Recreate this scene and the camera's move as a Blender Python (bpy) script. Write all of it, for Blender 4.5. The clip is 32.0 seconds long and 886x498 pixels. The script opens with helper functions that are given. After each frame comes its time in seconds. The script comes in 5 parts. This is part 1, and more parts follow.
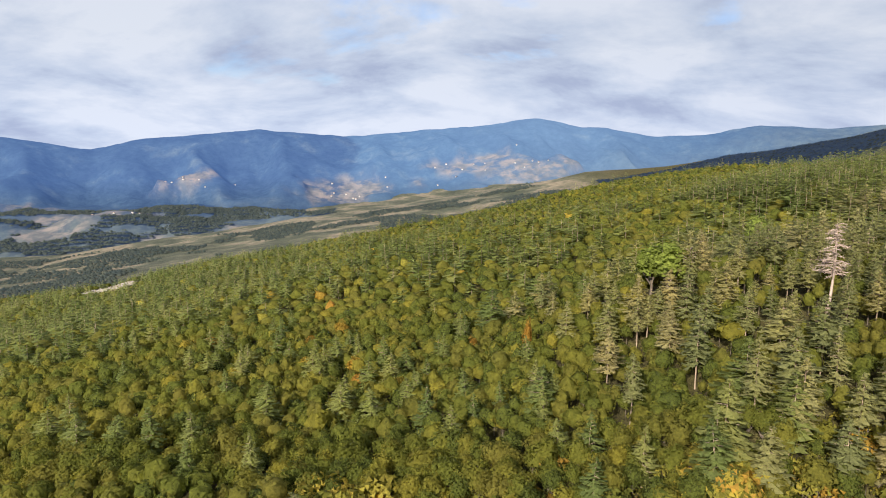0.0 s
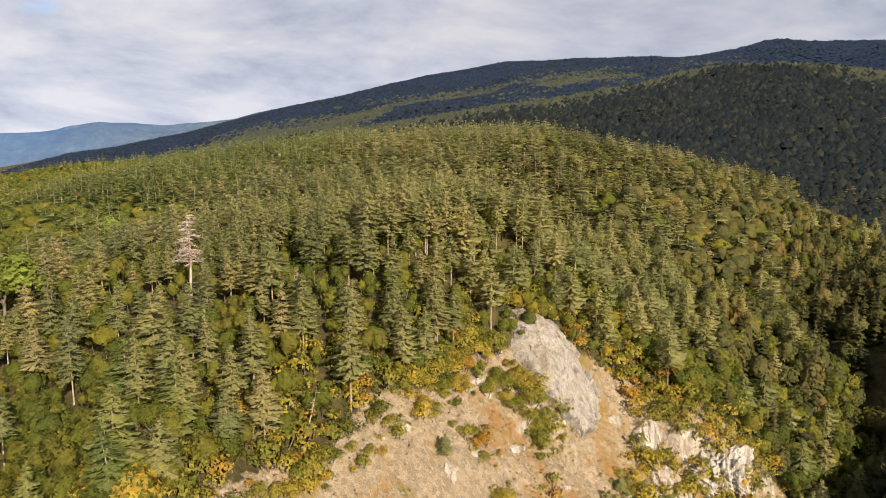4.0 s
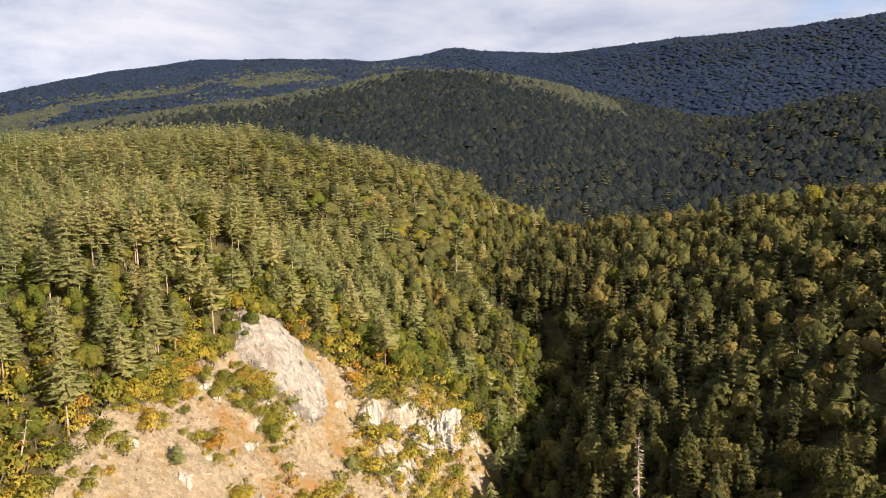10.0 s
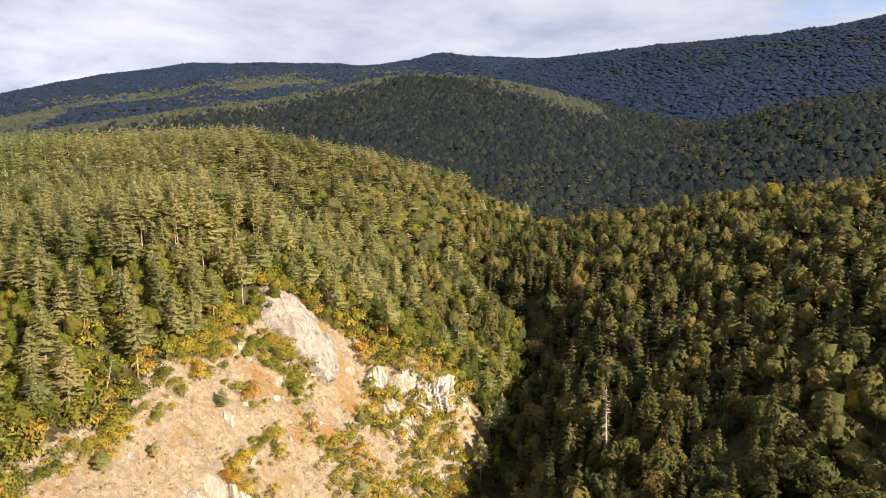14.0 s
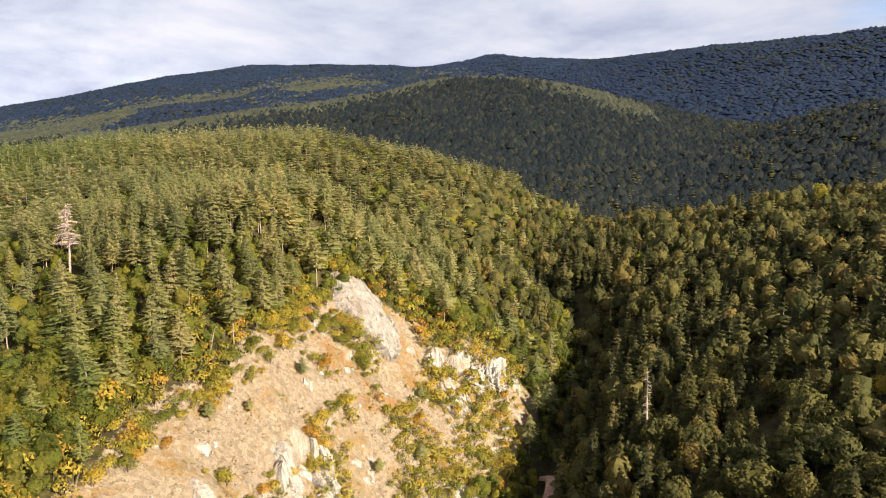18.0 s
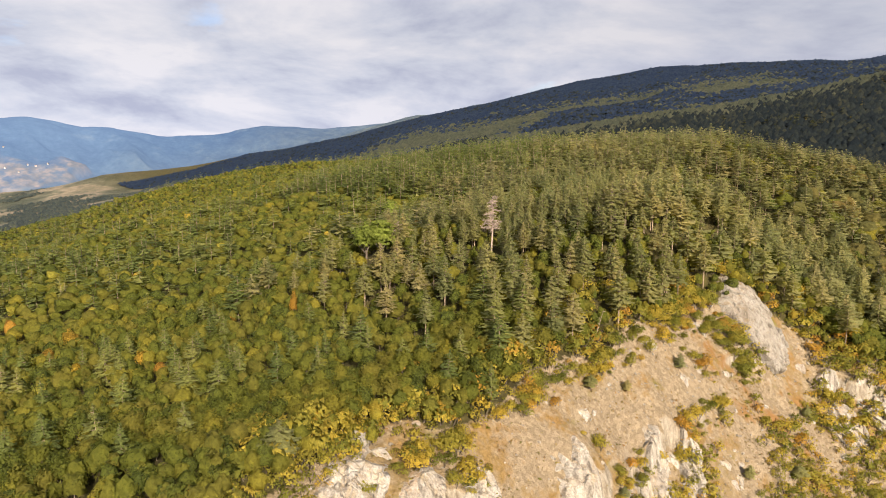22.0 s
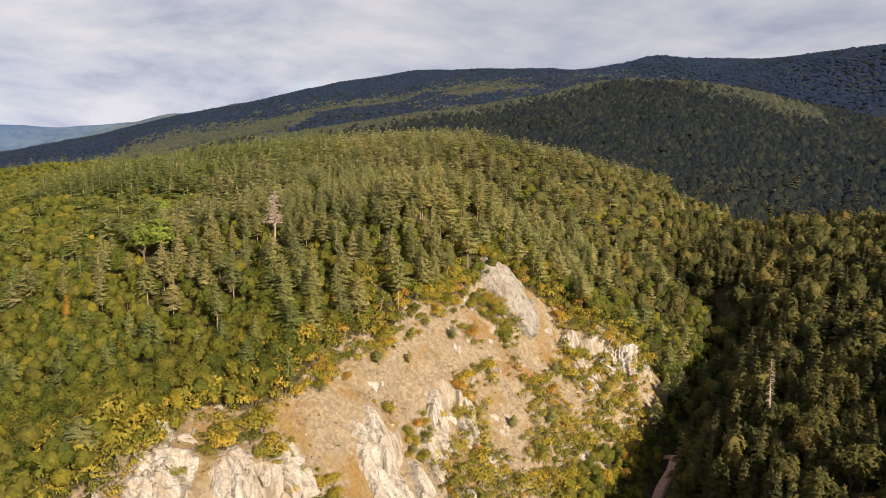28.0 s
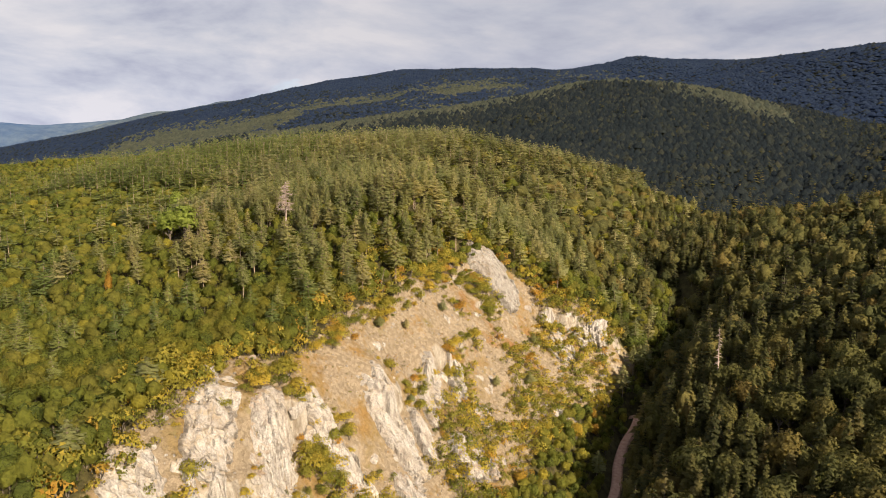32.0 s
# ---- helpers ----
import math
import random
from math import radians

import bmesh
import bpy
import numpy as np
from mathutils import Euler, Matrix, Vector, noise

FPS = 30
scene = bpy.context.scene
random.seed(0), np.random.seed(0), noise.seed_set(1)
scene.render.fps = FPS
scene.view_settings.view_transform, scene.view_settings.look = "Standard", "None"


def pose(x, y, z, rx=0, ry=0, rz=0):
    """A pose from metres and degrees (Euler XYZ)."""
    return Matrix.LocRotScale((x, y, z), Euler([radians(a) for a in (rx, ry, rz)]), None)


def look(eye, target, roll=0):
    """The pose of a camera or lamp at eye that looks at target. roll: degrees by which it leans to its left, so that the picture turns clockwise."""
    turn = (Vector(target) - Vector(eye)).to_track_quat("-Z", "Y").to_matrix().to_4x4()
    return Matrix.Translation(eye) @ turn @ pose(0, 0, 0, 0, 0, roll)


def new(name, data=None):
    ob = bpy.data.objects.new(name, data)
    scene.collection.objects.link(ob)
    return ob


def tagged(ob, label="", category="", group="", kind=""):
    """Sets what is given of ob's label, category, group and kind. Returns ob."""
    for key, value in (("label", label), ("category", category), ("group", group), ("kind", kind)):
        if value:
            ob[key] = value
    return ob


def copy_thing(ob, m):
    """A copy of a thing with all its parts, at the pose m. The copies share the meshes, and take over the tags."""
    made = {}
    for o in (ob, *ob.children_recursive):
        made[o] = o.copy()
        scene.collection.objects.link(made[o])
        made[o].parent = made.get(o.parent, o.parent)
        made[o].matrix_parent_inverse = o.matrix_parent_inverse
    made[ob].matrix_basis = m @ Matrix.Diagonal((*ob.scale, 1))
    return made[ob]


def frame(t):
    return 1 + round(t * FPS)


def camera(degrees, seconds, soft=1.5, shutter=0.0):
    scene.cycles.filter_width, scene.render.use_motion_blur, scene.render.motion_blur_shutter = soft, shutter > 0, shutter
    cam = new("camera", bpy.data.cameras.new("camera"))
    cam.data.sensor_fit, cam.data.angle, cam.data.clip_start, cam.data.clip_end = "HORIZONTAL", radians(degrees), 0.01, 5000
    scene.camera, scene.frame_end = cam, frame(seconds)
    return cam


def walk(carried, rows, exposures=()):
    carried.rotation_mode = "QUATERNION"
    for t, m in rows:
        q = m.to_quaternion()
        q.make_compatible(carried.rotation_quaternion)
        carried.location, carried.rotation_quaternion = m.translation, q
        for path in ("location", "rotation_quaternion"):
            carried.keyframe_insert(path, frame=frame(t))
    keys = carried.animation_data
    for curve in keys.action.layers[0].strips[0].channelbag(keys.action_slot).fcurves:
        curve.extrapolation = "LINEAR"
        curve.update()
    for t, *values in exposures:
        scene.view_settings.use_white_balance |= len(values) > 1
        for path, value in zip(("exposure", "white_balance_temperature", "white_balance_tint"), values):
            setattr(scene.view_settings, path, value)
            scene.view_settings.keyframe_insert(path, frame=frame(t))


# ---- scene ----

cam = camera(64.65, 32.0, soft=1.0)
PATH = [
    (0.0, 3.60, 60.33, 198.78, 75.13, -9.69, 0.01),
    (0.5, 3.54, 59.61, 198.91, 67.98, -9.74, -0.13),
    (1.0, 3.53, 59.03, 199.05, 65.34, -9.70, -0.25),
    (1.5, 3.63, 58.67, 199.19, 60.41, -9.82, -0.09),
    (2.0, 3.75, 58.49, 199.32, 43.72, -9.84, -0.11),
    (2.5, 3.77, 58.50, 199.40, 40.15, -9.93, -0.03),
    (3.0, 3.77, 58.72, 199.46, 38.18, -9.92, -0.14),
    (3.5, 3.88, 59.21, 199.49, 29.26, -10.03, -0.07),
    (4.0, 4.07, 59.78, 199.52, 25.27, -10.01, -0.06),
    (4.5, 4.27, 60.29, 199.55, 14.12, -10.13, -0.12),
    (6.5, 4.83, 58.10, 200.41, 3.79, -10.17, -0.33),
    (7.0, 4.97, 58.08, 200.52, 3.12, -10.17, -0.25),
    (8.0, 5.07, 57.24, 200.70, 2.42, -10.13, -0.30),
    (9.0, 5.14, 53.88, 200.71, 1.99, -10.06, -0.26),
    (10.0, 4.81, 48.43, 200.68, 1.55, -10.04, -0.21),
    (11.0, 4.28, 41.06, 200.50, 1.17, -10.00, -0.10),
    (12.0, 3.54, 32.14, 200.30, 0.81, -9.96, -0.02),
    (13.0, 2.74, 21.80, 200.10, 0.61, -9.88, -0.02),
    (14.0, 2.14, 11.59, 199.98, 0.48, -9.78, -0.02),
    (16.5, -0.00, 0.00, 200.00, 0.00, -9.84, -0.02),
    (17.0, -0.09, -3.77, 200.01, -0.03, -9.84, 0.06),
    (18.0, -0.22, -12.85, 200.08, 4.48, -9.75, 0.16),
    (18.5, 0.10, -17.40, 200.21, 8.06, -9.78, -0.05),
    (19.0, 0.68, -21.64, 200.38, 11.36, -9.74, -0.07),
    (19.5, 1.61, -25.32, 200.59, 17.38, -9.73, 0.04),
    (20.0, 2.74, -28.19, 200.82, 21.42, -9.71, 0.16),
    (20.5, 3.88, -30.03, 201.02, 23.50, -9.73, 0.10),
    (21.0, 4.92, -31.00, 201.18, 24.08, -9.75, 0.11),
    (21.5, 5.77, -31.29, 201.31, 28.73, -9.75, 0.05),
    (22.0, 6.48, -31.13, 201.40, 36.09, -9.71, 0.08),
    (22.5, 7.06, -30.80, 201.46, 37.93, -9.74, 0.30),
    (23.0, 7.44, -30.42, 201.46, 34.90, -9.74, 0.27),
    (23.5, 7.47, -30.08, 201.45, 25.26, -9.80, 0.00),
    (24.0, 7.31, -29.98, 201.41, 21.95, -9.78, 0.13),
    (24.5, 7.13, -30.37, 201.35, 20.49, -9.80, -0.05),
    (25.0, 7.00, -31.21, 201.28, 19.63, -9.78, 0.04),
    (25.5, 6.95, -32.47, 201.19, 19.04, -9.79, 0.27),
    (27.5, 9.40, -44.96, 200.60, 17.42, -9.68, 0.35),
    (29.0, 12.42, -58.44, 200.48, 16.73, -9.62, 0.32),
    (30.5, 15.02, -72.79, 200.43, 16.16, -9.70, 0.41),
    (32.0, 19.02, -87.97, 200.32, 15.86, -9.76, 0.42),
]

# seconds, stops, kelvin, tint
EXPOSURE = [(0.0, 1.2, 5950, 9), (2.0, 1.2, 6250, 10), (4.0, 1.24, 6500, 12), (8.0, 1.53, 6450, 13), (18.3, 1.66, 6400, 13), (21.0, 1.4, 6550, 13), (23.0, 1.27, 6560, 13), (32.0, 1.22, 6650, 13)]


def shot(x, y, z, yaw, pitch, roll):
    """A camera pose from its place, heading (to the left from +y), pitch and roll in degrees."""
    return Matrix.Translation((x, y, z)) @ Euler((0, 0, radians(yaw))).to_matrix().to_4x4() @ pose(0, 0, 0, 90 + pitch) @ pose(0, 0, 0, 0, 0, roll)


walk(cam, [(t, shot(*p)) for t, *p in PATH], EXPOSURE)

# ---- world, sun and exposure ----
SUN_AZ, SUN_EL = 128.0, 28.0
sd = Vector((math.sin(radians(SUN_AZ)) * math.cos(radians(SUN_EL)), math.cos(radians(SUN_AZ)) * math.cos(radians(SUN_EL)), math.sin(radians(SUN_EL))))


class Nodes:
    """A short way to write node trees."""

    def __init__(self, tree):
        self.t = tree
        tree.nodes.clear()

    def add(self, kind, ins=None, **props):
        n = self.t.nodes.new("ShaderNode" + kind)
        for k, v in props.items():
            if k == "operation":
                n.operation = v
            elif k == "blend_type":
                n.blend_type = v
            elif k == "data_type":
                n.data_type = v
            elif k == "sky_type":
                n.sky_type = v
            elif k == "attribute_name":
                n.attribute_name = v
            elif k == "feature":
                n.feature = v
        for k, v in (ins or {}).items():
            self.put(n, k, v)
        return n

    def put(self, n, k, v):
        s = n.inputs[k]
        if isinstance(v, bpy.types.NodeSocket):
            self.t.links.new(v, s)
        elif isinstance(v, bpy.types.Node):
            self.t.links.new(v.outputs[0], s)
        else:
            s.default_value = v

    def math(self, op, a, b=0.0):
        return self.add("Math", {0: a, 1: b}, operation=op).outputs[0]

    def noise(self, vec, scale, detail=3.0, rough=0.55):
        return self.add("TexNoise", {"Vector": vec, "Scale": scale, "Detail": detail, "Roughness": rough}).outputs[0]

    def ramp(self, fac, stops):
        n = self.t.nodes.new("ShaderNodeValToRGB")
        e = n.color_ramp.elements
        while len(e) < len(stops):
            e.new(0.5)
        for i, (p, c) in enumerate(stops):
            e[i].position = p
            e[i].color = (*c, 1) if len(c) == 3 else c
        self.put(n, 0, fac)
        return n.outputs[0]

    def mix(self, fac, a, b, blend="MIX"):
        n = self.t.nodes.new("ShaderNodeMix")
        n.data_type, n.blend_type = "RGBA", blend
        self.put(n, 0, fac)
        for k, v in ((6, a), (7, b)):
            self.put(n, k, (*v, 1) if isinstance(v, tuple) and len(v) == 3 else v)
        return n.outputs[2]


world = bpy.data.worlds.new("sky")
scene.world = world
world.use_nodes = True
w = Nodes(world.node_tree)
sky = w.add("TexSky", sky_type="NISHITA")
sky.sun_disc = False
sky.dust_density, sky.ozone_density = 0.3, 2.5
sky.sun_elevation, sky.sun_rotation = radians(SUN_EL), radians(SUN_AZ)
dirn = w.add("TexCoord").outputs["Generated"]
sep = w.add("SeparateXYZ", {0: dirn})
up = w.math("ADD", w.math("MAXIMUM", sep.outputs[2], -0.12), 0.28)
flat = w.add("CombineXYZ", {0: w.math("DIVIDE", sep.outputs[0], up), 1: w.math("DIVIDE", sep.outputs[1], up), 2: 0.0})
flat = w.add("Mapping", {"Vector": flat, "Rotation": (0.0, 0.0, radians(40.0))})
warp = w.add("VectorMath", {0: flat, 1: w.add("VectorMath", {0: w.add("TexNoise", {"Vector": flat, "Scale": 0.5, "Detail": 2.0}).outputs[1], 3: 1.1}, operation="SCALE")}, operation="ADD")
cover = w.ramp(w.noise(warp, 0.8, 8.0, 0.57), [(0.29, (0, 0, 0)), (0.43, (1, 1, 1))])
billow = w.ramp(w.noise(warp, 1.7, 9.0, 0.58), [(0.34, (0.50, 0.54, 0.66)), (0.46, (0.68, 0.72, 0.80)), (0.60, (0.88, 0.88, 0.90))])
glow = w.ramp(sep.outputs[2], [(0.0, (1.05, 1.06, 1.1)), (0.12, (1.0, 1.0, 1.0)), (0.5, (0.85, 0.86, 0.9))])
billow = w.mix(1.0, billow, glow, "MULTIPLY")
# thinner, brighter cloud to the west
billow = w.mix(1.0, billow, w.ramp(w.math("ADD", w.math("MULTIPLY", sep.outputs[0], 0.5), 0.5), [(0.0, (1.10, 1.10, 1.12)), (0.40, (0.92, 0.92, 0.95)), (0.7, (0.78, 0.80, 0.86)), (1.0, (0.80, 0.81, 0.85))]), "MULTIPLY")
bg_sky = w.add("Background", {"Color": w.mix(1.0, sky.outputs[0], (0.80, 0.95, 1.20), "MULTIPLY"), "Strength": 0.052})
bg_cloud = w.add("Background", {"Color": billow, "Strength": 0.35})
sky_mix = w.add("MixShader", {0: cover, 1: bg_sky, 2: bg_cloud})
w.add("OutputWorld", {0: sky_mix})

sun = new("sun", bpy.data.lights.new("sun", "SUN"))
sun.data.energy, sun.data.angle, sun.data.color = 4.6, radians(0.55), (1.0, 0.845, 0.625)
sun.matrix_world = look((0, 0, 0), tuple(-sd))


# ---- land form ----
def hash2(ix, iy, seed):
    h = (ix.astype(np.int64) * 374761393 + iy.astype(np.int64) * 668265263 + seed * 974634777) & 0xFFFFFFFF
    h = ((h ^ (h >> 13)) * 1274126177) & 0xFFFFFFFF
    return ((h ^ (h >> 16)) & 0xFFFFFF) / 0xFFFFFF


def vnoise(x, y, seed=0):
    """Smooth value noise, -1 to 1."""
    ix, iy = np.floor(x), np.floor(y)
    fx, fy = x - ix, y - iy
    fx, fy = fx * fx * fx * (fx * (fx * 6 - 15) + 10), fy * fy * fy * (fy * (fy * 6 - 15) + 10)
    a, b = hash2(ix, iy, seed), hash2(ix + 1, iy, seed)
    c, d = hash2(ix, iy + 1, seed), hash2(ix + 1, iy + 1, seed)
    return 2 * ((a * (1 - fx) + b * fx) * (1 - fy) + (c * (1 - fx) + d * fx) * fy) - 1


def fbm(x, y, octaves=4, seed=0):
    out, amp, tot = 0.0, 1.0, 0.0
    for k in range(octaves):
        out = out + amp * vnoise(x * 2**k + 17.3 * k, y * 2**k - 9.1 * k, seed + k)
        tot += amp
        amp *= 0.5
    return out / tot


def step(a, b, x):
    t = np.clip((x - a) / (b - a), 0, 1)
    return t * t * (3 - 2 * t)


def smax(k, *zs):
    m = np.maximum.reduce(zs)
    return m + k * np.log(sum(np.exp((z - m) / k) for z in zs))


def smin(k, a, b):
    return -smax(k, -a, -b)


def near_line(x, y, pts):
    """Distance to a bent line in plan, the height along it, and the side (positive to the right of its way)."""
    best = np.full(np.shape(x), 1e12)
    zz, side = np.zeros(np.shape(x)), np.zeros(np.shape(x))
    for (x0, y0, z0), (x1, y1, z1) in zip(pts, pts[1:]):
        dx, dy = x1 - x0, y1 - y0
        t = np.clip(((x - x0) * dx + (y - y0) * dy) / (dx * dx + dy * dy), 0, 1)
        ex, ey = x - x0 - t * dx, y - y0 - t * dy
        d = ex * ex + ey * ey
        w_ = d < best
        best = np.where(w_, d, best)
        zz = np.where(w_, z0 + t * (z1 - z0), zz)
        side = np.where(w_, np.sign(ex * dy - ey * dx), side)
    return np.sqrt(best), zz, side


def ridge(x, y, pts, left, right, round_=30.0):
    """A ridge along a bent line: the highest of its straight stretches."""
    out = np.full(np.shape(x), -1e9)
    for a, b in zip(pts, pts[1:]):
        d, z, s = near_line(x, y, (a, b))
        out = np.maximum(out, z - np.where(s < 0, left, right) * (np.sqrt(d * d + round_ * round_) - round_))
    return out


GORGE = [(-30, -700, 5), (-15, -150, 26), (0, 50, 38), (10, 150, 44), (17, 252, 52), (40, 325, 64), (49, 365, 77), (34, 394, 90), (18, 415, 97), (28, 470, 106), (62, 540, 112), (90, 650, 114), (170, 800, 120)]
RIM = [(-85, -300, 0), (-94, -40, 0), (-96, 30, 0), (-100, 62, 0), (-103, 89, 0), (-90, 106, 0), (-87, 128, 0), (-86, 150, 0), (-79, 180, 0), (-76, 210, 0), (-68, 245, 0), (-60, 272, 0), (-36, 293, 0), (-4, 300, 0)]
HILL = [(-480, 820, 192), (-300, 950, 220), (-180, 1040, 245), (-60, 1100, 272), (30, 1090, 270), (130, 1000, 238), (200, 930, 203), (260, 900, 160)]
EAST = [(700, 700, 285), (402, 749, 226), (367, 801, 212), (315, 856, 194), (266, 894, 158), (190, 884, 118)]
MIDDLE = [(-1050, 1100, 130), (-847, 1193, 180), (-740, 1267, 208), (-590, 1338, 242), (-440, 1392, 262), (-315, 1425, 272), (-160, 1450, 281)]
FAR_W = [(-2350, 1280, 50), (-1900, 1680, 132), (-1632, 1815, 182), (-1355, 1914, 245), (-1100, 1990, 290), (-780, 2010, 358), (-634, 1960, 370), (-311, 1826, 362), (-182, 1794, 346)]
FAR_E = [(-182, 1800, 345), (9, 1854, 380), (245, 1838, 374), (446, 1592, 379), (606, 1428, 378), (739, 1362, 384), (1100, 1250, 450), (2200, 900, 560)]


def rim_side(x, y):
    d, _, s = near_line(x, y, RIM)
    return np.where(s > 0, d, -d)


def gorge_side(x, y):
    """Distance to the stream, its height there, and the side (positive to the east); the stream always runs on northwards."""
    ys = [g[1] for g in GORGE]
    d, z, _ = near_line(x, y, GORGE)
    bend = step(285, 345, y)
    return d, z * (1 - bend) + bend * np.interp(y, ys, [g[2] for g in GORGE]), np.sign(x - np.interp(y, ys, [g[0] for g in GORGE]))


def land(x, y):
    """Height of the ground."""
    x, y = np.asarray(x, float), np.asarray(y, float)
    d, zv, s = gorge_side(x, y)
    # the tableland west of the gorge, tilted to the west and south
    tab = 150 + 0.088 * np.clip(x + 150, -900, 400) + 0.15 * np.clip(y - 220, -500, 280) + 5 * fbm(x / 140, y / 140, 3, 5)
    tab = tab - 0.38 * np.maximum(-700 - x, 0) - 0.22 * np.maximum(y - 560, 0)
    tab = tab + 8 * np.exp(-(((x + 150) / 45) ** 2 + ((y - 215) / 60) ** 2)) - 6 * np.exp(-(((x + 90) / 18) ** 2 + ((y - 140) / 40) ** 2))
    tab = tab + 8 * np.exp(-(((x + 180) / 34) ** 2 + ((y - 180) / 38) ** 2))
    # flank up from the gorge: steep foot, gentler above; steep all the way along the cliffs
    turn_ = 26 - 15 * step(360, 410, y)
    soft = 1.05 * np.minimum(d, turn_) + 0.40 * np.maximum(d - turn_, 0)
    steep = 0.84 * d + 0.25 * np.maximum(d - 55, 0) + 14 * np.exp(-(((y - 296) / 24) ** 2)) * np.exp(-(((x + 6) / 20) ** 2))
    cliff = 1 - step(300, 345, y)
    west = zv + soft * (1 - cliff) + steep * cliff
    west = smin(5 + 8 * (1 - cliff), tab, west)
    west = west + 9 * np.exp(-(((x + 60) / 16) ** 2 + ((y - 272) / 20) ** 2))
    # the flank east of the gorge, with a crest to the north-east
    north = step(350, 430, y)
    foot = 31 - 26 * north
    east = zv + 1.0 * np.minimum(d, foot) + (0.348 - 0.088 * north) * np.maximum(d - foot, 0)
    over = np.maximum((y + 0.533 * x - 558) / 1.133, 0)
    east = east - 0.62 * (np.sqrt(over * over + 400) - 20)
    east = np.minimum(east, 250 + 0.02 * x)
    near = np.where(s > 0, east, west)
    near = near - 1.3 * np.maximum(y - 800, 0)
    wob = 6 * fbm(x / 210, y / 210, 4, 11) + 2.0 * fbm(x / 45, y / 45, 3, 23)
    hills = smax(8, ridge(x, y, HILL, 0.31, 0.31, 60), ridge(x, y, EAST, 0.42, 0.42, 40), ridge(x, y, MIDDLE, 0.27, 0.27, 60),
                 ridge(x, y, FAR_W, 0.25, 0.25, 80), ridge(x, y, FAR_E, 0.42, 0.42, 80))
    big = 16 * fbm(x / 420, y / 420, 4, 31) * step(900, 1500, np.hypot(x, y))
    plain = np.maximum(-215, -60 + 0.078 * np.minimum(x + 1300, 300)) + 0.11 * np.clip(y, -600, 1500) + 16 * fbm(x / 300, y / 300, 4, 41)
    z = smax(8, near, hills + big, plain) + wob * step(20, 60, d)
    return z


def bare(x, y):
    """How far the ground is open rock and dry grass, 0 to 1."""
    r = rim_side(x, y)
    r = r + 6 * fbm(x / 22, y / 22, 3, 51)
    m = step(-3, 3, r) * (1 - step(52, 72, r)) * step(-260, -200, y) * (1 - step(297, 306, y))
    gd, _, gs = gorge_side(x, y)
    m = m * np.where(gs > 0, 0.0, step(5, 16, gd))
    quarry = 1 - step(9, 15, np.hypot((x + 685) / 1.6, y + 70))
    return np.maximum(m, quarry)


# ---- ground mesh: one sheet, fine on the cliffs and coarse far away ----
def stretched(a, b, stepsize, lo, hi, grow):
    mid = list(np.arange(a, b, stepsize))
    up_, dn = [], []
    s_, v = stepsize, b
    while v < hi:
        up_.append(v)
        s_ *= grow
        v += s_
    s_, v = stepsize, a - stepsize
    while v > lo:
        dn.append(v)
        s_ *= grow
        v -= s_
    return np.array(dn[::-1] + mid + up_ + [hi])


def sheet(name, X, Y, Z, material, smooth=True):
    ny, nx = X.shape
    me = bpy.data.meshes.new(name)
    me.vertices.add(nx * ny)
    me.vertices.foreach_set("co", np.stack([X, Y, Z], -1).astype(np.float32).ravel())
    i = np.arange(nx * ny).reshape(ny, nx)
    q = np.stack([i[:-1, :-1], i[:-1, 1:], i[1:, 1:], i[1:, :-1]], -1).reshape(-1, 4)
    me.loops.add(q.size)
    me.loops.foreach_set("vertex_index", q.ravel().astype(np.int32))
    me.polygons.add(len(q))
    me.polygons.foreach_set("loop_start", (np.arange(len(q)) * 4).astype(np.int32))
    me.polygons.foreach_set("use_smooth", np.full(len(q), smooth))
    me.update()
    me.validate()
    me.materials.append(material)
    return new(name, me)


# ---- materials ----
def material(name):
    m = bpy.data.materials.new(name)
    m.use_nodes = True
    return m, Nodes(m.node_tree)


def surface(n, color, rough=0.9, bump=None, strength=0.5, dist=0.1, spec=0.2):
    ins = {"Base Color": color, "Roughness": rough, "Specular IOR Level": spec}
    if bump is not None:
        ins["Normal"] = n.add("Bump", {"Height": bump, "Strength": strength, "Distance": dist})
    b = n.add("BsdfPrincipled", ins)
    n.add("OutputMaterial", {0: b})
    return b


